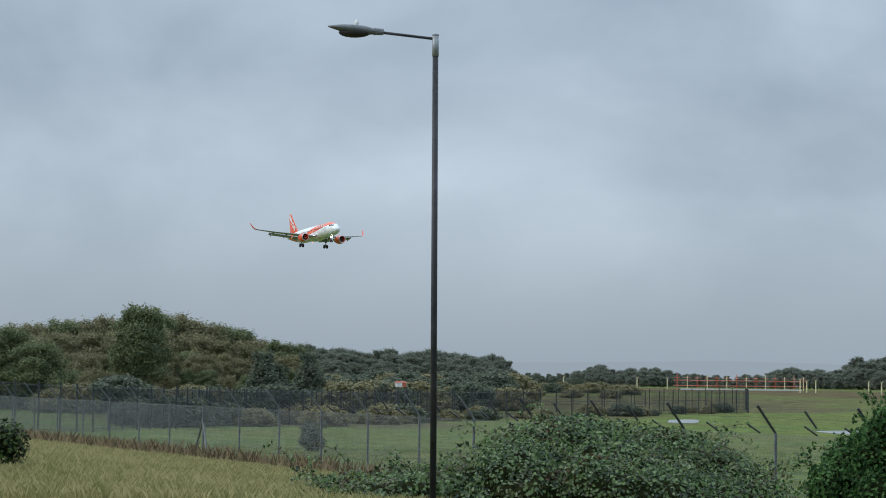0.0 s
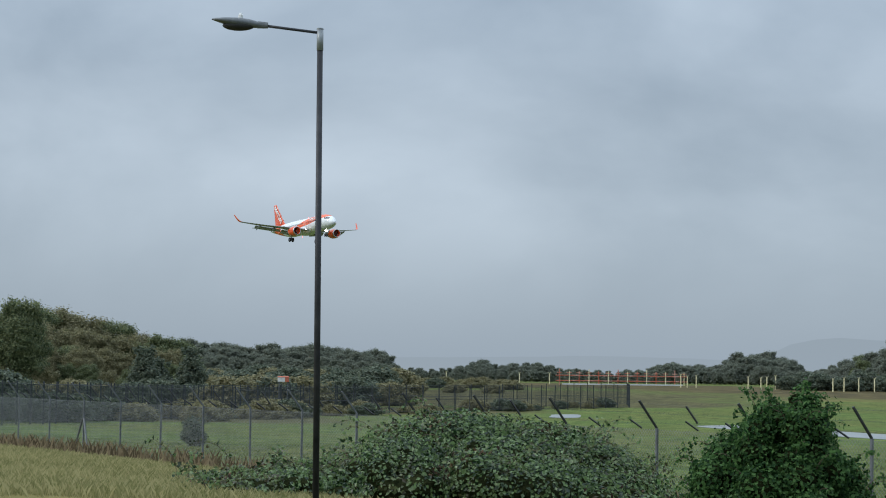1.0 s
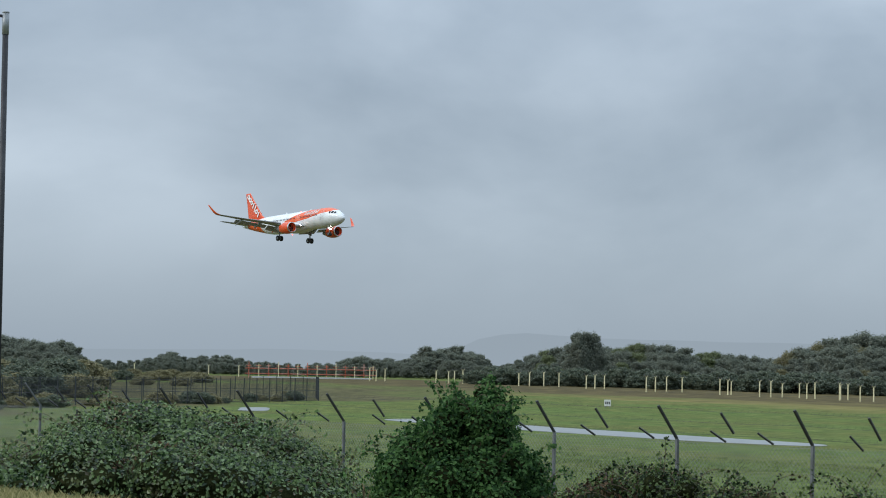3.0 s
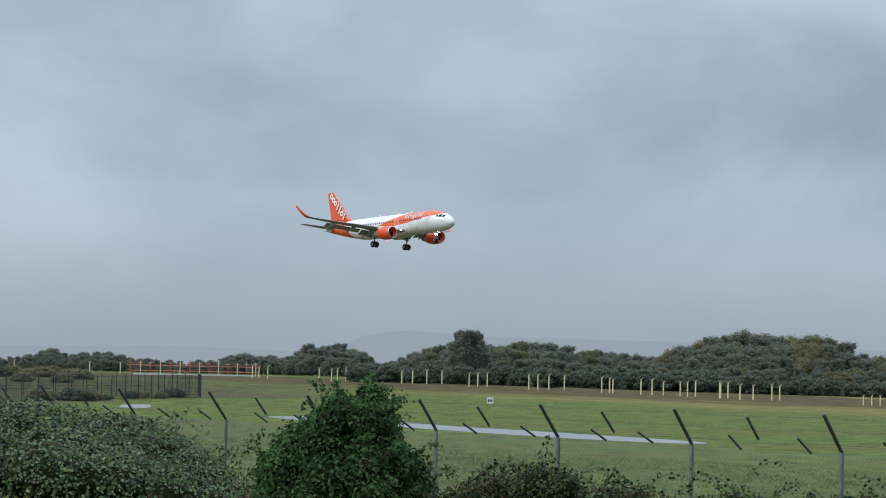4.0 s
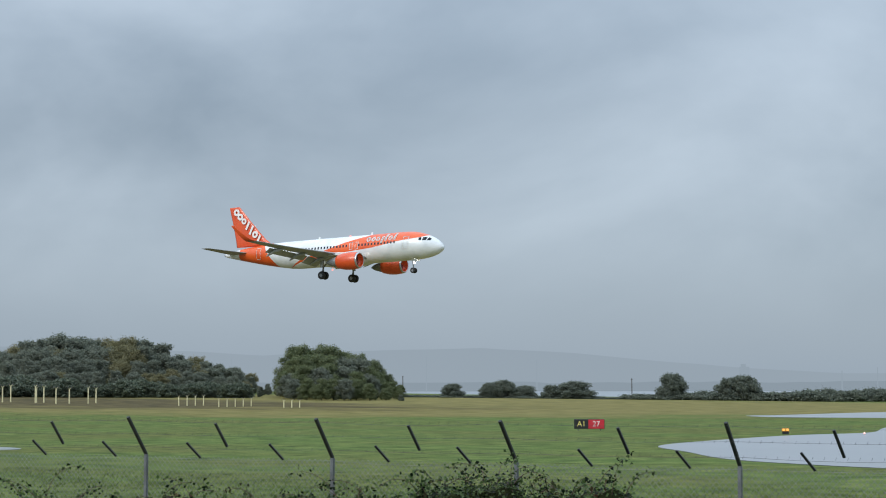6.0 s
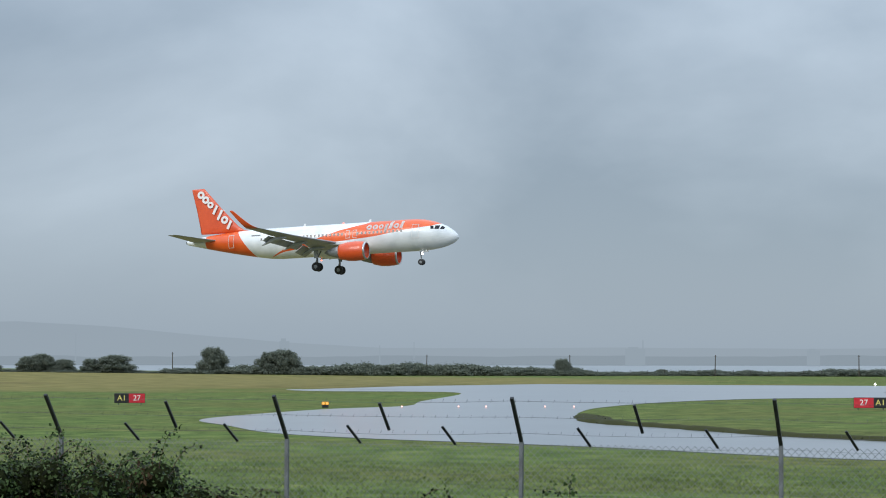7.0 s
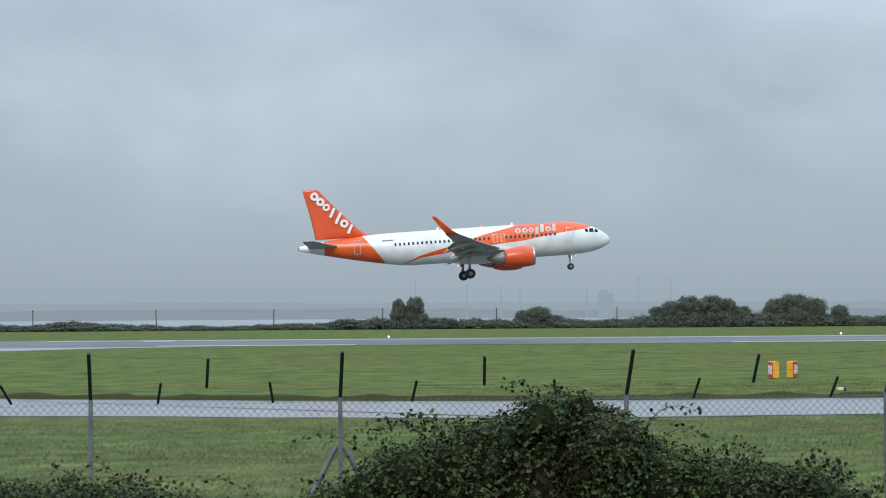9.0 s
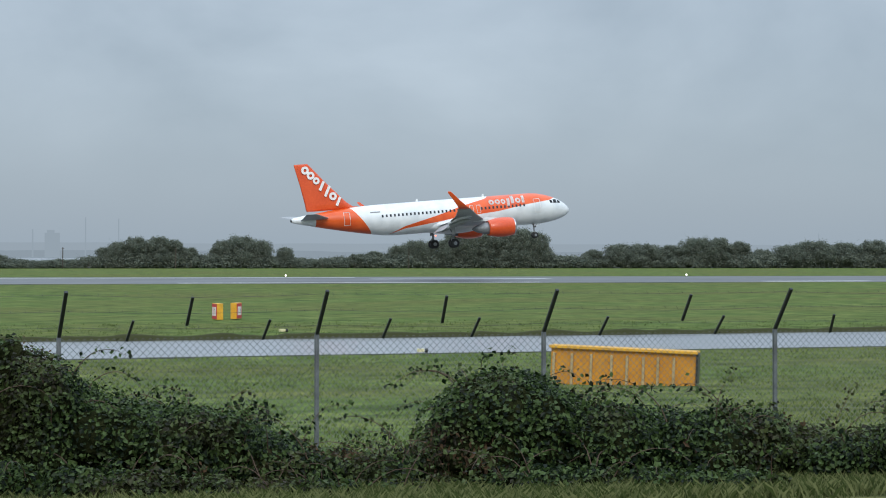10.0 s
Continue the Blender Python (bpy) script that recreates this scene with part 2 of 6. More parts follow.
    grain = ramp(tex(9.0, 10.0, (1.6, 0.8, 1)), [(0.38, (0.42, 0.46, 0.38)), (0.51, (1.0, 1.0, 1.0)), (0.64, (1.48, 1.40, 1.2))])
    blade = n.new("ShaderNodeMix")
    blade.data_type, blade.blend_type = "RGBA", "MULTIPLY"
    blade.inputs[0].default_value = 0.85
    l.new(base, blade.inputs[6]), l.new(grain, blade.inputs[7])
    base = blade.outputs[2]
    straw = ramp(tex(0.25, 7.0), [(0.35, (0.120, 0.110, 0.035)), (0.65, (0.215, 0.180, 0.065))])
    brown = ramp(tex(0.3, 7.0), [(0.35, (0.048, 0.040, 0.018)), (0.65, (0.120, 0.095, 0.040))])
    base = blend(patch(-190, 300, 125, 95), base, straw)
    base = blend(patch(-300, 262, 130, 52), base, brown)
    rough_olive = ramp(tex(0.6, 8.0), [(0.35, (0.045, 0.045, 0.020)), (0.65, (0.125, 0.112, 0.048))])
    for cx, cy, rx, ry in ((-172, 71, 21, 16), (-205, 106, 22, 24), (-236, 158, 22, 24), (-275, 140, 48, 70)):
        base = blend(patch(cx, cy, rx, ry), base, rough_olive)
    base = blend(patch(-40, 12, 44, 13), base, straw)
    base = blend(patch(10, 14, 40, 9), base, ramp(tex(1.5, 7.0), [(0.35, (0.045, 0.055, 0.018)), (0.65, (0.120, 0.120, 0.045))]))
    l.new(base, b.inputs["Base Color"])
    bp = n.new("ShaderNodeBump")
    bp.inputs["Strength"].default_value, bp.inputs["Distance"].default_value = 0.9, 0.10
    l.new(tex(2.2, 8.0), bp.inputs["Height"])
    l.new(bp.outputs[0], b.inputs["Normal"])
    return m


GRASS = ground_material()


def water_material():
    m = bpy.data.materials.new("estuary_water")
    m.use_nodes = True
    n, l = m.node_tree.nodes, m.node_tree.links
    b = n["Principled BSDF"]
    b.inputs["Base Color"].default_value = (0.20, 0.22, 0.23, 1)
    b.inputs["Roughness"].default_value = 0.35
    co, t, bp = n.new("ShaderNodeTexCoord"), n.new("ShaderNodeTexNoise"), n.new("ShaderNodeBump")
    t.inputs["Scale"].default_value = 0.05
    l.new(co.outputs["Object"], t.inputs["Vector"])
    l.new(t.outputs["Fac"], bp.inputs["Height"])
    bp.inputs["Strength"].default_value = 0.1
    l.new(bp.outputs[0], b.inputs["Normal"])
    return m


# ---- mesh helpers ----
def part(name, bm, mat, parent=None, label="", smooth=False):
    """Link a bmesh as one mesh object, under a thing or a part."""
    me = bpy.data.meshes.new(name)
    bmesh.ops.recalc_face_normals(bm, faces=bm.faces)
    bm.to_mesh(me)
    bm.free()
    me.materials.append(mat)
    if smooth:
        me.shade_smooth()
    ob = new(name, me)
    ob.parent = parent
    return tagged(ob, label)


def share(name, mesh, parent, m):
    """One more piece on a mesh that is already made."""
    ob = new(name, mesh)
    ob.parent = parent
    ob.matrix_basis = m
    return ob


def raw(name, verts, faces, mat, parent=None, label="", kind="", smooth=False):
    me = bpy.data.meshes.new(name)
    me.from_pydata(verts, [], faces)
    me.materials.append(mat)
    if smooth:
        me.shade_smooth()
    ob = new(name, me)
    ob.parent = parent
    return tagged(ob, label, kind=kind)


def box(bm, size, m=Matrix(), bevel=0.0):
    made = bmesh.ops.create_cube(bm, size=1.0, matrix=m @ Matrix.Diagonal((*size, 1)))["verts"]
    if bevel:
        edges = list({e for v in made for e in v.link_edges})
        bmesh.ops.bevel(bm, geom=edges, offset=bevel, segments=2, affect="EDGES", profile=0.6)


def tube(bm, a, b, ra, rb=None, sides=10):
    """A round bar from a to b."""
    a, b = Vector(a), Vector(b)
    rb = ra if rb is None else rb
    m = Matrix.Translation((a + b) / 2) @ (b - a).to_track_quat("Z", "Y").to_matrix().to_4x4()
    bmesh.ops.create_cone(bm, cap_ends=True, segments=sides, radius1=ra, radius2=rb, depth=(b - a).length, matrix=m)


def rings(bm, loops, close=True):
    """Skin a row of equal vertex loops."""
    made = [[bm.verts.new(p) for p in loop] for loop in loops]
    k = len(made[0])
    for a, b in zip(made, made[1:]):
        for i in range(k if close else k - 1):
            bm.faces.new((a[i], a[(i + 1) % k], b[(i + 1) % k], b[i]))
    if close:
        bm.faces.new(made[0])
        bm.faces.new(list(reversed(made[-1])))
    return made


def height(x, y):
    """The lie of the land: a grass verge above the fence, the level airfield, a low bank by the approach lights, the drop to the shore."""
    z = float(np.interp(y, [-60, 10, 19, 24.3, 40, 75], [2.6, 2.5, 1.9, 1.3, 0.6, 0.0]))
    bank = np.interp(x, [-420, -300, -215, -150], [2.0, 1.7, 0.7, 0.0]) * np.interp(y, [120, 215, 400], [0, 1, 1])
    shore = np.interp(y, [425, 520], [0, -32]) if x > -330 else np.interp(y, [425 + (-330 - x) * 1.2, 520 + (-330 - x) * 1.2], [0, -32])
    return z + float(bank) + float(shore)


def empty(name, m=Matrix()):
    ob = new(name)
    ob.matrix_basis = m
    ob.empty_display_size = 0.5
    return ob


def polar(bearing, dist):
    return dist * math.sin(radians(bearing)), dist * math.cos(radians(bearing))


# ---- ground, paving, water ----
def make_ground():
    def axis(stops):
        out = []
        for a, b, s in stops:
            out += list(np.arange(a, b, s))
        return out + [stops[-1][1]]
    xs = axis([(-1500, -400, 25), (-400, -80, 5), (-80, 60, 2), (60, 400, 8), (400, 900, 25)])
    ys = axis([(-60, 0, 6), (0, 100, 1.6), (100, 440, 5), (440, 1300, 20)])
    verts, faces = [], []
    for y in ys:
        for x in xs:
            lump = 0.10 * noise.noise((x * 0.11, y * 0.11, 0)) + 0.05 * noise.noise((x * 0.5, y * 0.5, 3)) if y < 70 else 0.0
            verts.append((x, y, height(x, y) + lump))
    w = len(xs)
    for j in range(len(ys) - 1):
        for i in range(w - 1):
            a = j * w + i
            faces.append((a, a + 1, a + w + 1, a + w))
    tagged(raw("ground", verts, faces, GRASS, smooth=True), "wet green airfield grass with straw-coloured patches", "grass field", kind="structure")


def smooth_loop(points, steps=6):
    """A closed rounded outline through the corners of a plan."""
    p = [Vector(q) for q in points]
    k, out = len(p), []
    for i in range(k):
        a, b, c, d = p[i - 1], p[i], p[(i + 1) % k], p[(i + 2) % k]
        if (c - b).length > 150:
            out.append(b)
            continue
        for s in range(steps):
            t = s / steps
            out.append(0.5 * ((2 * b) + (c - a) * t + (2 * a - 5 * b + 4 * c - d) * t * t + (3 * b - a - 3 * c + d) * t ** 3))
    return out


def slab(name, outline, z, mat, thick=0.3):
    """A flat paved area with an edge that goes into the ground."""
    bm = bmesh.new()
    top = [bm.verts.new((p[0], p[1], z)) for p in outline]
    f = bm.faces.new(top)
    low = bmesh.ops.extrude_face_region(bm, geom=[f])["geom"]
    bmesh.ops.translate(bm, verts=[v for v in low if isinstance(v, bmesh.types.BMVert)], vec=(0, 0, -thick))
    bmesh.ops.triangulate(bm, faces=bm.faces)
    return part(name, bm, mat)


def make_paving():
    taxi = smooth_loop([(520, 80), (60, 80), (20, 79.4), (4, 82), (-2, 84.3), (-12, 87), (-17.5, 90), (-23.4, 94), (-29.5, 97), (-37, 100.2), (-45, 106), (-52, 116), (-58, 125), (-60, 136), (-60.6, 154), (-58.4, 165), (-63, 182), (-69.7, 213), (-74.4, 226),
                        (-80, 229), (-92, 229), (-97, 239.9), (-60, 239.9), (-2, 239.9), (-9, 234), (-16.4, 225.4), (-29, 211), (-37, 203), (-41.9, 186), (-42.5, 166), (-40.5, 152), (-37.8, 140.7), (-35, 131), (-32, 125.5), (-27.7, 121), (-22.3, 114),
                        (-18.5, 109.5), (-11.6, 104.3), (-6.6, 101.5), (-1.2, 99.6), (5, 96.8), (18, 94.2), (60, 94.5), (520, 94.5)])
    tagged(slab("taxiway", taxi, 0.03, ASPHALT), "wet grey asphalt taxiway curving to the runway", "taxiway", kind="structure")
    tagged(slab("apron", [(-97, 240), (-30, 240), (-33, 293), (-84, 293), (-95, 266)], 0.03, ASPHALT), "shining wet asphalt at the runway's end", "taxiway", kind="structure")
    run = slab("runway", [(-30, 240), (900, 240), (900, 293), (-33, 293)], 0.04, RUNWAY)
    tagged(run, "wet grey asphalt runway with white markings", "runway", kind="structure")
    bm = bmesh.new()                                   # touchdown blocks and side line
    for x0, x1, y0, y1 in ((-20, 95, 284.6, 285.5), (-7.5, -3.5, 281, 283.5), (-5, 17, 243, 244.2), (93, 118, 269.5, 272.5), (137, 152, 244.2, 246.4), (60, 105, 243, 243.9), (170, 330, 243, 243.9), (340, 420, 269.5, 272.5)):
        box(bm, (x1 - x0, y1 - y0, 0.02), pose((x0 + x1) / 2, (y0 + y1) / 2, 0.052))
    part("runway_marking", bm, PAINTLINE, run, "worn white runway marking")
    track = smooth_loop([(-143, 115), (-125, 110), (-104, 106), (-92, 103.5), (-90, 99.5), (-100, 98.5), (-125, 103), (-143, 108)])
    pad = smooth_loop([(-185, 124.5), (-179, 121), (-171, 115), (-172.5, 113.2), (-179, 117.5), (-184, 121)])
    tagged(slab("hardstanding", pad, 0.03, CONCRETE), "pale wet concrete pad beside a compound", "paving", kind="structure")
    tagged(slab("service_road", track, 0.03, CONCRETE), "wet pale concrete service road in the grass", "road", kind="structure")
    me = bpy.data.meshes.new("water")
    me.from_pydata([(-4800, 430, -18), (4800, 430, -18), (4800, 4850, -18), (-4800, 4850, -18)], [], [(0, 1, 2, 3)])
    me.materials.append(water_material())
    tagged(new("water", me), "pale grey tidal water of a wide estuary", "water", kind="structure")


def make_far_hills():
    """Hill ridges and the far shore, faint in the haze."""
    def ridge(name, tone, dist, b0, b1, lift):
        verts, faces = [], []
        k = 260
        for i in range(k + 1):
            b = b0 + (b1 - b0) * i / k
            x, y = polar(b, dist)
            top = lift(b)
            verts += [(x, y, -20), (x, y, top), (x * 1.015, y * 1.015, -20)]
        for i in range(k):
            a = 3 * i
            faces += [(a, a + 3, a + 4, a + 1), (a + 1, a + 4, a + 5, a + 2)]
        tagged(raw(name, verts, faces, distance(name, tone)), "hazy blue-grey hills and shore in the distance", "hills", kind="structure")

    def rough(b, s, a):
        return a * (noise.noise((b * s, 1.3, 0)) + 0.5 * noise.noise((b * s * 3.1, 4.3, 0)) + 0.3 * noise.noise((b * s * 11, 7.3, 0)))

    def up(elev, dist):
        return EYE + dist * math.tan(radians(elev))
    far = lambda b: up(float(np.interp(b, [-95, -62, -60, -56, -53, -51.6, -51.0, -50.4, -49.5, -48.5, -46, -40, -37.4, -35.4, -33.5, -32, -29.5, -27, -25, -23, -20, -12, -4, 4, 12, 40, 60],
                                       [0.4, 0.34, 0.40, 0.48, 0.46, 0.40, 0.58, 0.90, 1.02, 0.98, 0.92, 0.86, 0.80, 0.66, 0.72, 0.80, 0.86, 0.70, 0.50, 0.34, 0.18, 0.17, 0.17, 0.14, 0.12, 0.1, 0.1])) + rough(b, 0.35, 0.03), 4700)
    # haze is put into these flat glowing tones, paler for the farther ridge
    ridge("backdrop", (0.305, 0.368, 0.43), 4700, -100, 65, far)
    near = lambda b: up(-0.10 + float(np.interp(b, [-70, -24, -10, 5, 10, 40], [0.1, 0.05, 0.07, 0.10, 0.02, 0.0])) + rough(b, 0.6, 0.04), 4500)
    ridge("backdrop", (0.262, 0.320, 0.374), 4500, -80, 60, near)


make_ground()
make_paving()
make_far_hills()


# ---- the airliner (nose along +x, its origin over the main wheels on the body's axis) ----
def livery():
    """White body with an orange sweep from the cockpit to the belly and an orange tail."""
    m = bpy.data.materials.new("white_and_orange_airframe_paint")
    m.use_nodes = True
    n, l = m.node_tree.nodes, m.node_tree.links
    b = n["Principled BSDF"]
    b.inputs["Roughness"].default_value = 0.32
    b.inputs["Coat Weight"].default_value = 0.25
    co, sep = n.new("ShaderNodeTexCoord"), n.new("ShaderNodeSeparateXYZ")
    l.new(co.outputs["Object"], sep.inputs[0])

    def calc(op, a, c):
        t = n.new("ShaderNodeMath")
        t.operation = op
        for i, v in enumerate((a, c)):
            if isinstance(v, (int, float)):
                t.inputs[i].default_value = v
            else:
                l.new(v, t.inputs[i])
        return t.outputs[0]

    s = calc("SUBTRACT", 17.7, sep.outputs["X"])          # metres behind the nose
    z = sep.outputs["Z"]

    def edge(stops):
        r = n.new("ShaderNodeValToRGB")
        while len(r.color_ramp.elements) < len(stops):
            r.color_ramp.elements.new(0.5)
        for e, (at, v) in zip(r.color_ramp.elements, stops):
            g = (v + 3) / 6
            e.position, e.color = at / 40, (g, g, g, 1)
        l.new(calc("DIVIDE", s, 40), r.inputs[0])
        return calc("SUBTRACT", calc("MULTIPLY", r.outputs[0], 6), 3)

    upper = edge([(10.2, 2.6), (12.0, 1.75), (15.4, 1.05), (18.8, 0.1), (23.2, -0.95), (25.4, -1.9)])
    lower = edge([(1.7, 1.35), (3.2, 0.95), (6.5, 0.62), (10.7, 0.0), (15.4, -0.35), (23.2, -1.25), (25.4, -1.9)])
    sweep = calc("MULTIPLY", calc("GREATER_THAN", z, lower), calc("LESS_THAN", z, upper))
    tail = calc("MULTIPLY", calc("GREATER_THAN", s, calc("ADD", calc("MULTIPLY", z, 0.75), 28.6)), calc("LESS_THAN", s, 34.6))
    fac = calc("MAXIMUM", sweep, tail)
    dirt = n.new("ShaderNodeTexNoise")
    dirt.inputs["Scale"].default_value, dirt.inputs["Detail"].default_value = 0.6, 6.0
    l.new(co.outputs["Object"], dirt.inputs["Vector"])
    white, orange = n.new("ShaderNodeValToRGB"), n.new("ShaderNodeValToRGB")
    for r, a, c in ((white, (0.66, 0.69, 0.70), (0.80, 0.82, 0.82)), (orange, (0.70, 0.085, 0.012), (0.80, 0.12, 0.018))):
        r.color_ramp.elements[0].position, r.color_ramp.elements[1].position = 0.35, 0.6
        r.color_ramp.elements[0].color, r.color_ramp.elements[1].color = (*a, 1), (*c, 1)
        l.new(dirt.outputs["Fac"], r.inputs[0])
    mx = n.new("ShaderNodeMix")
    mx.data_type = "RGBA"
    l.new(fac, mx.inputs[0]), l.new(white.outputs[0], mx.inputs[6]), l.new(orange.outputs[0], mx.inputs[7])
    l.new(mx.outputs[2], b.inputs["Base Color"])
    return m


LIVERY = livery()
ORANGE = material("orange_airframe_paint", (0.66, 0.074, 0.016), (0.77, 0.105, 0.024), 0.5, 0.35, coat=0.25)
WINGGREY = material("light_grey_wing_paint", (0.30, 0.31, 0.32), (0.42, 0.43, 0.44), 0.7, 0.45, 0.1)
WHITEPAINT = material("white_airframe_paint", (0.66, 0.68, 0.69), (0.80, 0.82, 0.82), 0.5, 0.35)
BARE = material("bare_metal_lip", (0.45, 0.46, 0.47), (0.6, 0.61, 0.62), 2, 0.3, 0.9)
GEARGREY = material("grey_gear_paint", (0.16, 0.17, 0.18), (0.30, 0.31, 0.32), 3, 0.5, 0.3)
BEAM = glow("landing_light", (1.0, 0.97, 0.9), 26.0)
BEACON = glow("red_beacon", (1.0, 0.12, 0.06), 5.0)


def body_at(s):
    """Centre height and half height of the fuselage, s metres behind the nose."""
    if s < 6.0:
        u = max(s, 0.0) / 6.0
        r = 2.03 * (1 - (1 - u) ** 2.1) ** 0.62
        return -0.55 * (1 - u) ** 1.7, r
    if s < 24.5:
        return 0.0, 2.03
    u = (s - 24.5) / (37.57 - 24.5)
    top = 2.03 - 0.95 * u ** 2.2
    low = -2.03 + 2.55 * u ** 1.25
    return (top + low) / 2, max((top - low) / 2, 0.25)


def foil(chord, thick, k=9):
    """A wing section: leading edge at 0, trailing edge at -chord."""
    up, low = [], []
    for i in range(k):
        u = (1 - math.cos(math.pi * i / (k - 1))) / 2
        t = 5 * thick * (0.2969 * math.sqrt(u) - 0.126 * u - 0.3516 * u * u + 0.2843 * u ** 3 - 0.1015 * u ** 4)
        up.append((-u * chord, t * chord))
        low.append((-u * chord, -t * chord * 0.75))
    return up + low[-2:0:-1]


def wing_bm(stations, side, flat=True):
    """Skin through stations of (le_s, y, z, chord, thickness)."""
    bm = bmesh.new()
    loops = []
    for s, y, z, c, t in stations:
        loops.append([(17.7 - s + px, side * y, z + pz) if flat else (17.7 - s + px, side * (y) + pz, z) for px, pz in foil(c, t)])
    rings(bm, loops)
    return bm


def surface_y(s, z):
    zc, r = body_at(s)
    return math.sqrt(max(r * r - (z - zc) ** 2, 0.01)) * 0.975


def decal(s0, s1, z0, z1, side, out=0.012, slant=0.0):
    """A thin plate lying on the fuselage skin."""
    bm = bmesh.new()
    ks, kz = max(2, int((s1 - s0) / 0.5) + 1), max(2, int((z1 - z0) / 0.2) + 1)
    grid = []
    for j in range(kz):
        z = z0 + (z1 - z0) * j / (kz - 1)
        row = []
        for i in range(ks):
            s = s0 + (s1 - s0) * i / (ks - 1) - slant * (z - z0)
            row.append(bm.verts.new((17.7 - s, side * (surface_y(s, z) + out), z)))
        grid.append(row)
    for a, b in zip(grid, grid[1:]):
        for i in range(ks - 1):
            bm.faces.new((a[i], a[i + 1], b[i + 1], b[i]))
    bmesh.ops.solidify(bm, geom=bm.faces[:], thickness=0.02)
    return bm


def skin_ring(s, z, rs, rz, side, hole=0.36):
    """A thin oval ring lying on the fuselage skin."""
    bm = bmesh.new()
    loops = []
    for k in (1.0, 0.68, hole):
        loops.append([bm.verts.new((17.7 - s + k * rs * math.cos(a), side * (surface_y(s, z + k * rz * math.sin(a)) + 0.035), z + k * rz * math.sin(a))) for a in [2 * math.pi * i / 20 for i in range(20)]])
    for a, b in zip(loops, loops[1:]):
        for i in range(20):
            bm.faces.new((a[i], a[(i + 1) % 20], b[(i + 1) % 20], b[i]))
    bmesh.ops.solidify(bm, geom=bm.faces[:], thickness=0.02)
    return bm


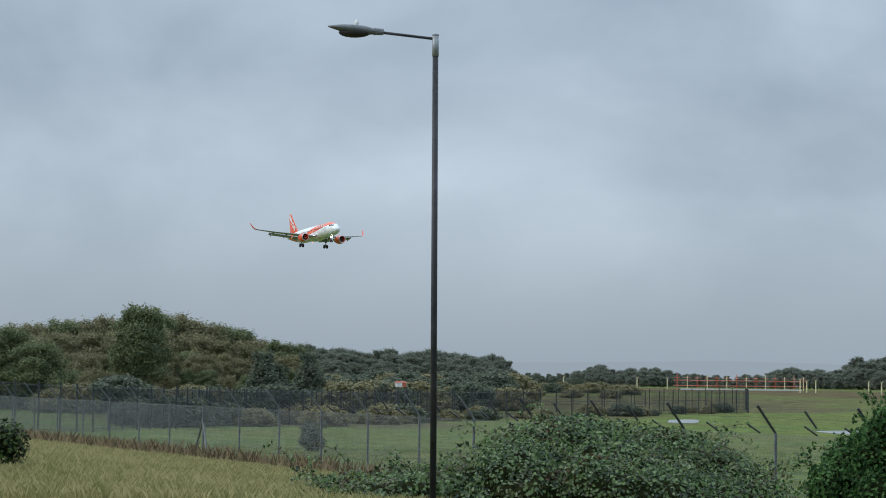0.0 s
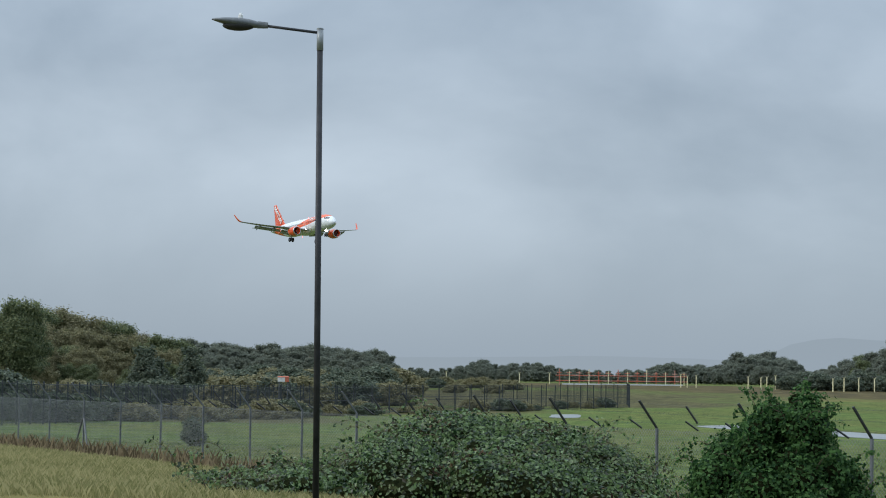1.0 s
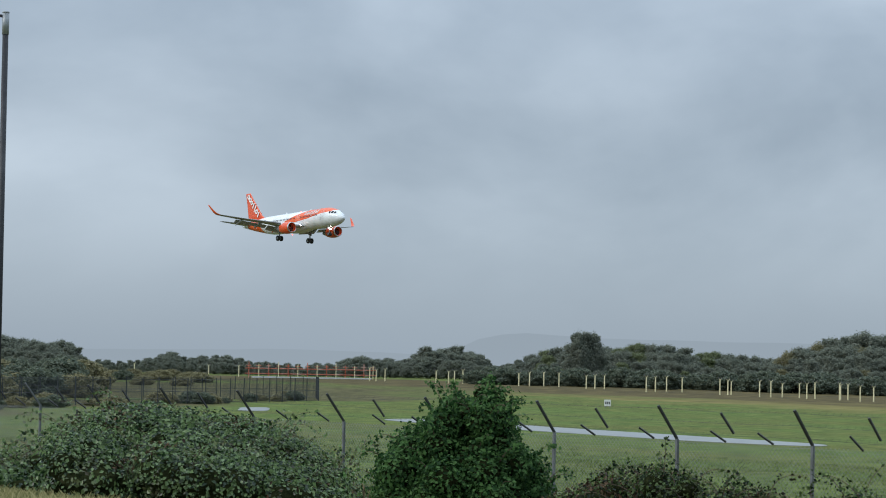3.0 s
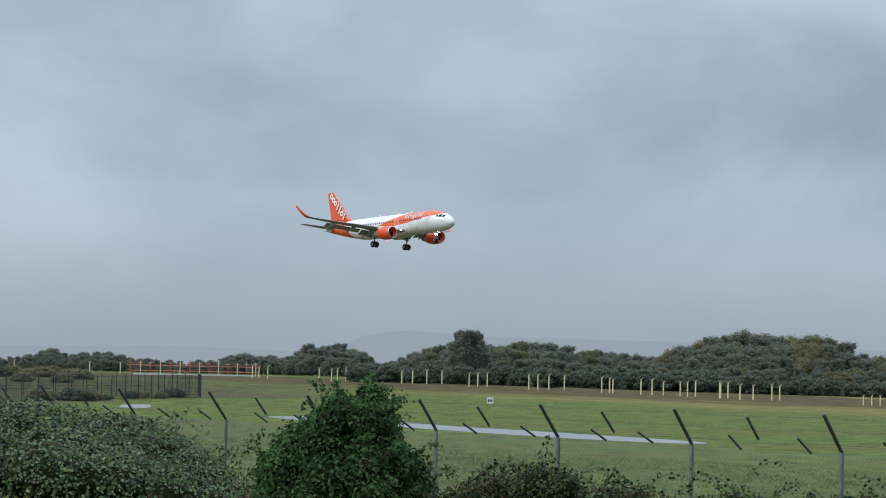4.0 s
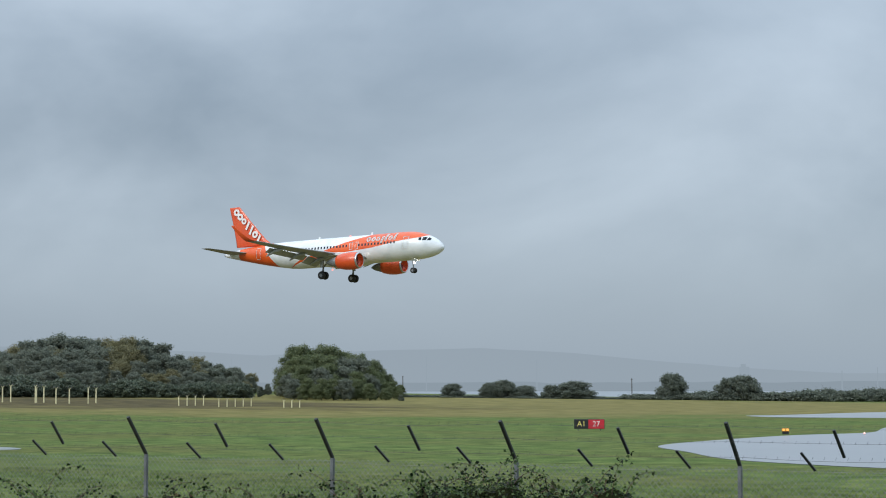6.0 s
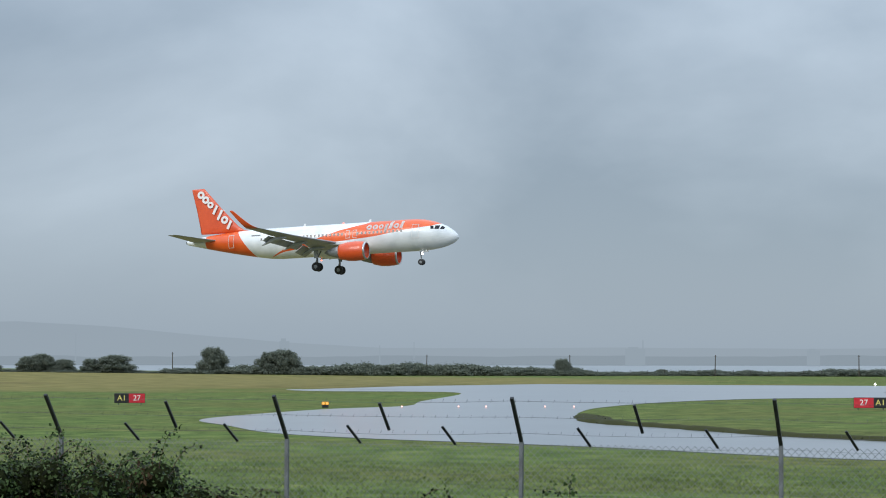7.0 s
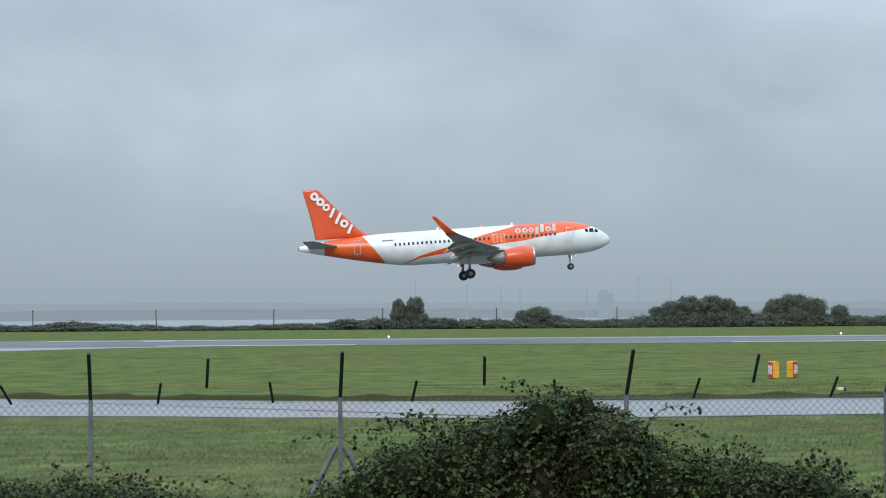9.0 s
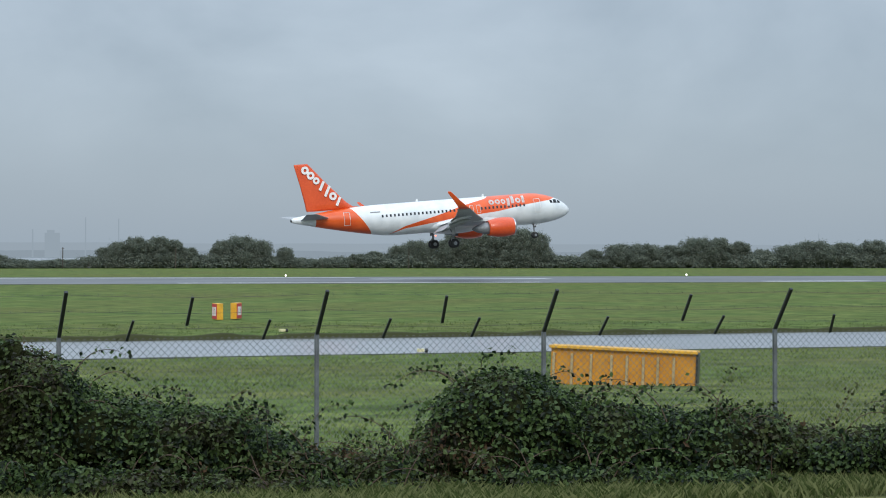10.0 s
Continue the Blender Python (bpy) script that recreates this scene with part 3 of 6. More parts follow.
def make_airliner():
    plane = tagged(empty("airliner"), "white and orange twin-engine jet airliner landing, wheels down", "aeroplane")
    bm = bmesh.new()
    loops = []
    for s in [0.02, 0.12, 0.3, 0.6, 1.0, 1.5, 2.1, 2.8, 3.6, 4.5, 5.5, 6.5, 8, 10, 12, 14, 16, 18, 20, 22, 24, 25.5, 27, 28.5, 30, 31.5, 33, 34.5, 35.6, 36.6, 37.3, 37.57]:
        zc, r = body_at(s)
        if s > 37.4:
            r *= 0.8
        loops.append([(17.7 - s, 0.975 * r * math.cos(a), zc + r * math.sin(a)) for a in [2 * math.pi * i / 40 for i in range(40)]])
    rings(bm, loops)
    body = part("fuselage", bm, LIVERY, plane, smooth=True)
    bm = bmesh.new()                                        # wing-to-body belly fairing
    loops = []
    for u in [i / 12 for i in range(13)]:
        s, w = 10.6 + 10.6 * u, math.sin(math.pi * min(max(u, 0.02), 0.98)) ** 0.5
        loops.append([(17.7 - s, 2.35 * w * math.cos(a), -1.15 + 1.28 * w * math.sin(a)) for a in [2 * math.pi * i / 20 for i in range(20)]])
    rings(bm, loops)
    part("belly_fairing", bm, WHITEPAINT, body, "pale belly fairing", True)
    bm = bmesh.new()
    tube(bm, (17.7 - 37.5, 0, body_at(37.5)[0]), (17.7 - 37.66, 0, body_at(37.5)[0]), 0.21, 0.19, 16)
    part("tail_exhaust", bm, BLACK, body, "dark tail exhaust")
    # fin
    bm = bmesh.new()
    loops = []
    for s, z, c, t in ((26.9, 1.75, 8.6, 0.025), (29.4, 2.05, 6.2, 0.08), (30.2, 2.6, 5.45, 0.10), (32.5, 5.0, 3.6, 0.10), (34.75, 7.55, 1.95, 0.10), (34.95, 7.75, 1.75, 0.08)):
        loops.append([(17.7 - s + px, py, z) for px, py in foil(c, t)])
    rings(bm, loops)
    fin = part("fin", bm, ORANGE, plane, "orange tail fin with white motif", True)
    for side in (-1, 1):                                    # the pale motif on the fin, as plain rings and bars
        for i, (w, h) in enumerate(((0.50, 0), (0.50, 0), (0.44, 0), (0.34, 1.25), (0.34, 1.45), (0.50, 0), (0.34, 1.2))):
            u = i / 6
            s, z = 35.35 - 4.0 * u, 6.95 - 4.15 * u
            at = Vector((17.7 - s, side * (0.20 + 0.14 * u), z))
            bm = bmesh.new()
            if h:
                box(bm, (w, 0.06, h), Matrix.Translation(at) @ pose(0, 0, 0, 0, 28, 0), 0.02)
            else:
                turn = [2 * math.pi * k / 20 for k in range(20)]
                rings(bm, [[at + Vector((r * math.cos(a), d, r * math.sin(a))) for a in turn] for d, r in ((-0.03, w * 0.4), (-0.03, w), (0.03, w), (0.03, w * 0.4))])
                bmesh.ops.delete(bm, geom=[f for f in bm.faces if len(f.verts) > 4], context="FACES_ONLY")
            part("motif_mark", bm, LETTER, fin)
    for side in (-1, 1):
        st = part("stabiliser", wing_bm([(32.6, 0.4, 0.75, 3.9, 0.10), (33.4, 1.6, 0.88, 3.2, 0.10), (36.0, 6.1, 1.36, 1.35, 0.10), (36.25, 6.25, 1.38, 1.0, 0.06)], side), WINGGREY, plane, "grey tailplane half", True)
        # wing
        wg = part("wing", wing_bm([(11.4, 0.8, -1.35, 7.6, 0.14), (12.6, 2.6, -1.22, 6.3, 0.13), (14.45, 6.3, -0.80, 4.05, 0.12), (17.3, 11.6, -0.18, 2.75, 0.11), (19.75, 16.3, 0.50, 1.62, 0.10), (20.0, 16.7, 0.58, 1.52, 0.09)], side), WINGGREY, plane, "grey swept wing, flaps lowered", True)
        bm = bmesh.new()                                    # upswept tip
        loops = []
        for y, z, s, c, lean in ((16.65, 0.55, 19.95, 1.56, 0.1), (17.0, 0.70, 20.3, 1.3, 0.45), (17.3, 1.02, 20.8, 1.05, 0.8), (17.55, 1.6, 21.5, 0.82, 1.2), (17.85, 2.6, 22.6, 0.5, 1.3), (17.9, 2.75, 22.8, 0.32, 1.3)):
            loops.append([(17.7 - s + px, side * (y - pz * math.sin(lean)), z + pz * math.cos(lean)) for px, pz in foil(c, 0.09)])
        rings(bm, loops)
        part("winglet", bm, ORANGE, wg, "upswept orange winglet", True)
        for y0, y1, s0, s1, z0, z1, c in ((2.4, 6.2, 18.7, 18.5, -1.35, -0.95, 1.5), (6.5, 12.9, 18.45, 20.3, -0.95, -0.12, 1.05)):
            bm = bmesh.new()                                # lowered flap
            loops = []
            for y, s, z in ((y0, s0, z0), (y1, s1, z1)):
                loops.append([(17.7 - s + px * math.cos(0.6) + pz * math.sin(0.6), side * y, z + px * math.sin(0.6) + pz * math.cos(0.6)) for px, pz in foil(c, 0.12)])
            rings(bm, loops)
            part("flap", bm, WINGGREY, wg)
        for y, s, z in ((4.6, 17.6, -1.25), (8.6, 18.3, -0.85), (12.2, 19.6, -0.42)):
            bm = bmesh.new()                                # flap track fairing
            rings(bm, [[(17.7 - s - d, side * (y + r * math.cos(a)), z - dz + 1.25 * r * math.sin(a)) for a in [2 * math.pi * i / 10 for i in range(10)]]
                       for d, r, dz in ((-1.4, 0.03, -0.02), (-0.6, 0.17, 0.02), (0.4, 0.22, 0.15), (1.3, 0.16, 0.5), (1.9, 0.04, 0.8))])
            part("flap_fairing", bm, WINGGREY, wg, smooth=True)
        bm = bmesh.new()
        box(bm, (0.1, 0.16, 0.09), pose(17.7 - 11.85, side * 2.5, -1.25))
        part("landing_light", bm, BEAM, wg, "lit landing light")
        # engine
        ex, ey, ez = 17.7 - 10.35, side * 5.75, -2.05
        eng = part("engine", nacelle_bm(ex, ey, ez), ORANGE, plane, "orange engine nacelle", True)
        bm = bmesh.new()
        rings(bm, [[(ex + d, ey + r * math.cos(a), ez + r * math.sin(a)) for a in [2 * math.pi * i / 28 for i in range(28)]] for d, r in ((0.14, 0.93), (0.19, 1.0), (0.12, 1.07), (-0.05, 1.115), (-0.06, 1.06))], True)
        bmesh.ops.delete(bm, geom=[f for f in bm.faces if len(f.verts) > 4], context="FACES")
        part("inlet_lip", bm, BARE, eng, "bare metal inlet lip", True)
        bm = bmesh.new()
        tube(bm, (ex - 0.75, ey, ez), (ex - 0.7, ey, ez), 0.9, 0.9, 28)
        part("fan", bm, BLACK, eng, "dark fan disc")
        bm = bmesh.new()
        rings(bm, [[(ex - d, ey + r * math.cos(a), ez + r * math.sin(a)) for a in [2 * math.pi * i / 20 for i in range(20)]] for d, r in ((3.0, 0.8), (3.8, 0.72), (4.6, 0.5), (4.9, 0.42), (5.5, 0.08))])
        part("exhaust_cone", bm, GEARGREY, eng, smooth=True)
        bm = bmesh.new()
        rings(bm, [[(17.7 - s + px, ey + pz, z) for px, pz in foil(c, 0.07)] for s, z, c in ((11.9, ez + 0.95, 3.6), (12.6, ez + 1.25, 3.8), (13.7, -0.72, 3.0))])
        part("pylon", bm, WHITEPAINT, eng)
        # main wheels
        gear = empty("main_gear")
        gear.parent = plane
        bm = bmesh.new()
        tube(bm, (0, side * 3.8, -1.1), (0, side * 3.8, -3.6), 0.13)
        tube(bm, (0, side * 3.4, -3.6), (0, side * 4.2, -3.6), 0.09)
        tube(bm, (0.02, side * 3.8, -2.5), (0, side * 2.5, -1.5), 0.08)
        tube(bm, (-0.35, side * 3.8, -3.3), (-0.05, side * 3.8, -2.6), 0.05)
        part("strut", bm, GEARGREY, gear)
        bm = bmesh.new()
        box(bm, (0.5, 0.05, 1.2), pose(-0.05, side * 4.1, -1.9, 0, 0, 0), 0.02)
        part("gear_door", bm, WINGGREY, gear)
        for dy in (-0.42, 0.42):
            wheel_at(gear, 0, side * 3.8 + dy, -3.6, 0.58, 0.4)
        # cockpit and cabin windows
        for z0, z1, s0, s1, sl in ((0.46, 0.9, 1.6, 2.08, 0.3), (0.5, 0.97, 2.18, 2.72, 0.1), (0.54, 0.94, 2.82, 3.2, -0.2)):
            part("cockpit_window", decal(s0, s1, z0, z1, side, 0.012, sl), DARKGLASS, body, "dark cockpit window")
        pane = None
        for i in range(37):
            s = 7.0 + 0.533 * i
            if 12.9 < s < 14.6:
                continue
            if pane is None:
                bm = bmesh.new()
                box(bm, (0.24, 0.03, 0.34), Matrix(), 0.012)
                pane = part("cabin_window", bm, DARKGLASS, body)
                pane.matrix_basis = pose(17.7 - s, side * (surface_y(s, 0.52) + 0.005), 0.52, 12 * side, 0, 0)
            else:
                share("cabin_window", pane.data, body, pose(17.7 - s, side * (surface_y(s, 0.52) + 0.005), 0.52, 12 * side, 0, 0))
        for s0, s1, z0, z1 in ((4.7, 5.6, -0.55, 1.25), (13.0, 13.55, -0.05, 1.0), (13.95, 14.5, -0.05, 1.0), (30.3, 31.1, -0.35, 1.35)):
            bm = bmesh.new()
            for p, q, r, t in ((s0, s0 + 0.07, z0, z1), (s1 - 0.07, s1, z0, z1), (s0, s1, z0, z0 + 0.07), (s0, s1, z1 - 0.07, z1)):
                strip = decal(p, q, r, t, side, 0.014)
                me = bpy.data.meshes.new("strip")
                strip.to_mesh(me)
                strip.free()
                bm.from_mesh(me)
                bpy.data.meshes.remove(me)
            part("door_outline", bm, LETTER, body, "pale door outline")
        at_s = 11.75
        for wide, up, dn, ring in ((0.74, 0.68, 0, 1), (0.74, 0.68, 0, 1), (0.62, 0.68, 0, 1), (0.40, 0.68, 0.26, 0), (0.42, 0.98, 0.0, 0), (0.74, 0.68, 0, 1), (0.38, 0.92, 0, 0)):
            if ring:
                mark = skin_ring(at_s - wide / 2, 0.86 + up / 2, wide / 2, up / 2, side)
            else:
                mark = decal(at_s - wide, at_s, 0.86 - dn, 0.86 + up, side, 0.035, 0.16)
            part("motif_bar", mark, LETTER, body, "white motif shape")
            at_s -= wide + (0.10 if ring else 0.22)
        part("registration_bar", decal(26.4, 27.7, 1.0, 1.15, side, 0.012), WINGGREY, body)
    # nose wheel
    gear = empty("nose_gear")
    gear.parent = plane
    bm = bmesh.new()
    tube(bm, (12.5, 0, -1.6), (12.63, 0, -3.45), 0.09)
    tube(bm, (12.63, -0.28, -3.45), (12.63, 0.28, -3.45), 0.06)
    tube(bm, (12.6, 0, -2.5), (13.5, 0, -1.7), 0.06)
    part("strut", bm, GEARGREY, gear)
    for dy in (-0.26, 0.26):
        wheel_at(gear, 12.63, dy, -3.45, 0.39, 0.24)
        bm = bmesh.new()
        tube(bm, (12.78, dy * 0.8, -2.35), (12.785, dy * 0.8, -2.35), 0.13)
        part("taxi_light", bm, BEAM, gear, "lit nose-gear light")
        bm = bmesh.new()
        tube(bm, (12.62, dy * 0.8, -2.35), (12.77, dy * 0.8, -2.35), 0.08, 0.145)
        part("light_housing", bm, GEARGREY, gear)
        bm = bmesh.new()
        box(bm, (0.9, 0.04, 0.32), pose(13.0, dy * 1.7, -1.98), 0.012)
        part("gear_door", bm, WHITEPAINT, gear)
    for x, z, r in ((2.2, 2.05, 0.11), (-1.0, -2.5, 0.09)):
        bm = bmesh.new()
        bmesh.ops.create_uvsphere(bm, u_segments=10, v_segments=6, radius=r, matrix=pose(x, 0, z))
        part("beacon", bm, BEACON, body, "red flashing beacon")
    for x in (6.0, -3.0):
        bm = bmesh.new()
        rings(bm, [[(x + px, pz, z) for px, pz in foil(c, 0.1)] for z, c in ((1.95, 0.4), (2.35, 0.25))])
        part("aerial", bm, WHITEPAINT, body)
    return plane


def nacelle_bm(ex, ey, ez):
    bm = bmesh.new()
    rings(bm, [[(ex - d, ey + r * math.cos(a), ez + r * math.sin(a)) for a in [2 * math.pi * i / 28 for i in range(28)]]
               for d, r in ((0.7, 0.9), (0.0, 0.93), (-0.1, 0.96), (-0.08, 1.05), (0.05, 1.11), (0.6, 1.2), (1.4, 1.24), (2.3, 1.18), (3.1, 1.0), (3.4, 0.92), (3.4, 0.84), (3.0, 0.82))])
    return bm


def wheel_at(parent, x, y, z, r, w):
    bm = bmesh.new()
    prof = ((-w / 2, r * 0.55), (-w / 2, r * 0.86), (-w * 0.36, r * 0.97), (0, r), (w * 0.36, r * 0.97), (w / 2, r * 0.86), (w / 2, r * 0.55))
    rings(bm, [[(x + q * math.cos(a), y + d, z + q * math.sin(a)) for a in [2 * math.pi * i / 22 for i in range(22)]] for d, q in prof])
    tyre = part("wheel", bm, BLACK, parent, "black rubber tyre", True)
    bm = bmesh.new()
    tube(bm, (x, y - w * 0.52, z), (x, y + w * 0.52, z), r * 0.42, r * 0.42, 14)
    part("rim", bm, GEARGREY, tyre)


airliner = make_airliner()


# ---- security fence ----
FENCE_Y, FENCE_TOP = 24.27, 3.64
POST_X = [-49.12, -46.2, -43.28, -40.19, -37.12, -34.02, -31.0, -27.98, -24.96, -22.17, -19.33, -16.19, -13.32, -10.25, -7.31, -4.23, -1.13, 1.66, 4.94, 8.02, 10.95, 14.19, 17.2, 20.2, 23.2]


def make_fence():
    fence = tagged(empty("security_fence", pose(0, FENCE_Y + 0.42, 0)), "galvanised chain-link fence with dark cranked barbed-wire tops", "fence")
    posts = [-49.1 - 3.0 * k for k in range(14, 0, -1)] + POST_X
    bend = 3.11
    bm = bmesh.new()
    box(bm, (0.048, 0.048, bend - 0.9), pose(0, 0, (bend + 0.9) / 2), 0.006)
    first = part("post", bm, GALV, fence)
    bm = bmesh.new()
    a = math.atan2(0.42, FENCE_TOP - bend)
    box(bm, (0.042, 0.038, math.hypot(0.42, FENCE_TOP - bend)), Matrix.Translation((0, -0.21, (bend + FENCE_TOP) / 2)) @ pose(0, 0, 0, math.degrees(a), 0, 0), 0.006)
    pale = part("crank_arm", bm, GALV, first, "light grey cranked arm")
    bm = bmesh.new()
    box(bm, (0.042, 0.038, math.hypot(0.42, FENCE_TOP - bend)), Matrix.Translation((0, -0.21, (bend + FENCE_TOP) / 2)) @ pose(0, 0, 0, math.degrees(a), 0, 0), 0.006)
    last_post = share("post", first.data, fence, pose(posts[-1] + 3.0, 0, 0))
    arm = part("crank_arm", bm, CRANK, last_post, "dark cranked arm")
    first.matrix_basis = pose(posts[0], 0, 0)
    for i, x in enumerate(posts[1:]):
        p = share("post", first.data, fence, pose(x, 0, 0, random.uniform(-0.5, 0.5), random.uniform(-0.7, 0.7), 0))
        # arms at x = -44 and beyond take the lighter grey mesh
        tagged(share("crank_arm", arm.data if x > -44 else pale.data, p, Matrix()), "dark cranked arm" if x > -44 else "light grey cranked arm")
    # raking struts at the straining posts
    for x in (1.66, -64.1):
        for d in (-1, 1):
            bm = bmesh.new()
            tube(bm, (x + d * 0.05, -0.02, 2.55), (x + d * 0.75, -0.1, 1.2), 0.032)
            part("brace", bm, GALV, fence)
    # strand spacers between the posts: long ones at the upper strands, short ones at the lower
    tall_x = [-32.55, -26.45, -23.60, -20.70, -17.78, -14.68, -11.66, -8.87, -5.78, -2.73, 0.16, 3.29, 6.40, 9.55, 12.77, 15.9, 18.7]
    short_x = [-36.0, -34.6, -32.8, -31.6, -29.8, -28.6, -27.0, -25.6, -24.0, -23.0, -21.2, -19.9, -18.4, -17.0, -15.3, -14.05, -12.3, -10.96, -9.35, -8.15, -6.5, -5.0, -3.42, -2.06, -0.36, 0.88, 2.5, 4.1, 5.75, 7.37, 8.86, 10.0,
               11.71, 13.32, 14.95, 16.4, 18.0, 19.4]
    spans = list(zip(posts, posts[1:]))
    for a, b in spans:
        if b < -36:
            tall_x.append(a + (b - a) * 0.5)
            short_x += [a + (b - a) * 0.27, a + (b - a) * 0.72]
    tall_x.append(-29.5)
    for xs, size, (y0, z0), (y1, z1), lean in ((tall_x, 0.034, (-0.15, 3.24), (-0.36, 3.57), 0.09), (short_x, 0.030, (-0.02, 3.06), (-0.20, 3.30), 0.11)):
        bm = bmesh.new()
        tilt = math.degrees(math.atan2(y0 - y1, z1 - z0))
        box(bm, (size, size * 0.8, math.hypot(y1 - y0, z1 - z0)), Matrix.Translation((0, (y0 + y1) / 2, (z0 + z1) / 2)) @ pose(0, 0, 0, tilt, 0, 0), 0.004)
        one = None
        for x in xs:
            way = -1.7 if x < -22 else -1.0 if x < -1.5 else (0.35, -0.4)[int(abs(x) * 10) % 3 == 2]
            m = Matrix.Translation((x, 0, 0)) @ Matrix.Translation((0, 0, 3.2)) @ pose(0, 0, 0, 0, way * math.degrees(lean / (z1 - z0)) * (0.55 if size > 0.032 else 1.0), 0) @ Matrix.Translation((0, 0, -3.2))
            if one is None:
                one = part("wire_spacer", bm, CRANK, fence)
                one.matrix_basis = m
            else:
                share("wire_spacer", one.data, fence, m)
    # barbed strands and line wires
    for y, z, barbs in ((-0.39, 3.60, 1), (-0.24, 3.41, 1), (-0.09, 3.22, 1), (0.0, 3.07, 0), (0.0, 2.1, 0)):
        bm = bmesh.new()
        for a, b in spans:
            sag = random.uniform(0.01, 0.04)
            pts = [(a + (b - a) * u, y, z - sag * 4 * u * (1 - u)) for u in (0, 0.25, 0.5, 0.75, 1)]
            for p, q in zip(pts, pts[1:]):
                tube(bm, p, q, 0.0022, None, 3)
            if barbs and a > -56:
                for i in range(20):
                    x = a + (b - a) * (i + 0.5) / 20
                    tube(bm, (x, y - 0.02, z - 0.018), (x, y + 0.02, z + 0.018), 0.002, None, 3)
        part("strand", bm, CRANK if barbs else WIRE, fence)
    # woven mesh: diagonal wires
    verts, faces = [], []
    z0, z1, pitch, r = 1.05, 3.09, 0.085, 0.0029
    x, end = posts[0] - 2.0, posts[-1]
    while x < end:
        for d in (1, -1):
            a, b = Vector((x + (0 if d > 0 else z1 - z0), 0.003 * d, z0)), Vector((x + (z1 - z0 if d > 0 else 0), 0.003 * d, z1))
            k = len(verts)
            for p in (a, b):
                verts += [(p.x - r * 1.2, p.y, p.z), (p.x + r * 1.2, p.y, p.z), (p.x, p.y + 2 * r, p.z)]
            faces += [(k, k + 1, k + 4, k + 3), (k + 1, k + 2, k + 5, k + 4), (k + 2, k, k + 3, k + 5)]
        x += pitch
    raw("woven_mesh", verts, faces, WIRE, fence, "galvanised diamond mesh", "stuff")


# ---- street lamp ----
def make_lamp():
    x, y = polar(-63.125, 24.0)
    foot = height(x, y)
    lamp = tagged(empty("street_lamp", pose(x, y, foot) @ Matrix.Translation((0, 0, 5.4)) @ pose(0, 0, 0, 0, 0, -63) @ pose(0, 0, 0, 0, 0.75, 0) @ pose(0, 0, 0, 0, 0, 63) @ Matrix.Translation((0, 0, -5.4))), "tall dark street lamp with a flat grey lantern", "street lamp")
    top = EYE + 24 * math.tan(radians(8.96)) - foot
    bm = bmesh.new()
    tube(bm, (0, 0, -0.3), (0, 0, 0.12), 0.05, 0.048, 16)
    tube(bm, (0, 0, 0.1), (0, 0, top - 0.24), 0.037, 0.032, 16)
    part("post", bm, LAMPPOST, lamp, "dark painted steel post", True)
    bm = bmesh.new()
    tube(bm, (0, 0, top - 0.25), (0, 0, top - 0.015), 0.037, 0.037, 16)
    tube(bm, (0, 0, top - 0.015), (0, 0, top), 0.040, 0.036, 16)
    part("sleeve", bm, LAMPGREY, lamp, "grey metal sleeve", True)
    ax, ay = -math.cos(radians(62.6)), -math.sin(radians(62.6))     # the arm runs across the view
    bm = bmesh.new()
    tube(bm, (0, 0, top - 0.055), (ax * 0.69, ay * 0.69, top + 0.025), 0.016, 0.016, 10)
    part("arm", bm, LAMPPOST, lamp, "thin side arm", True)
    head = part("lantern", lantern_bm(), LANTERN, lamp, "flat grey lantern", True)
    head.matrix_basis = Matrix.Translation((ax * 0.92, ay * 0.92, top + 0.05)) @ pose(0, 0, 0, 0, 0, math.degrees(math.atan2(ay, ax))) @ pose(0, 0, 0, 0, -6, 0) @ Matrix.Diagonal((0.82, 0.82, 1.15, 1))
    bm = bmesh.new()
    bmesh.ops.create_uvsphere(bm, u_segments=20, v_segments=10, radius=1.0, matrix=pose(-0.03, 0, -0.03, 0, 4, 0) @ Matrix.Diagonal((0.22, 0.115, 0.05, 1)))
    part("lens", bm, BLACK, head, "unlit dark lens", True)
    bm = bmesh.new()
    tube(bm, (-0.42, 0, 0.005), (-0.28, 0, 0.0), 0.03, 0.036, 12)
    part("spigot", bm, LANTERN, head)
    bm = bmesh.new()
    tube(bm, (-0.04, 0, 0.03), (-0.04, 0, 0.075), 0.033, 0.030, 12)
    tube(bm, (-0.04, 0, 0.075), (-0.04, 0, 0.095), 0.030, 0.014, 12)
    part("photocell", bm, WHITE, head, "small pale photocell")


def lantern_bm():
    """A leaf-shaped lantern: thin at the tip, deeper at the arm."""
    bm = bmesh.new()
    loops = []
    for x, w, up, dn in ((-0.34, 0.03, 0.02, 0.02), (-0.28, 0.045, 0.03, 0.03), (-0.16, 0.10, 0.045, 0.045), (0.0, 0.13, 0.045, 0.055), (0.15, 0.12, 0.035, 0.035), (0.27, 0.08, 0.02, 0.015), (0.34, 0.02, 0.008, 0.004)):
        loops.append([(x, w * math.cos(a), (up if math.sin(a) > 0 else dn) * math.sin(a)) for a in [2 * math.pi * i / 18 for i in range(18)]])
    rings(bm, loops)
    return bm


make_fence()
make_lamp()


# ---- vegetation ----
rng = np.random.default_rng(7)


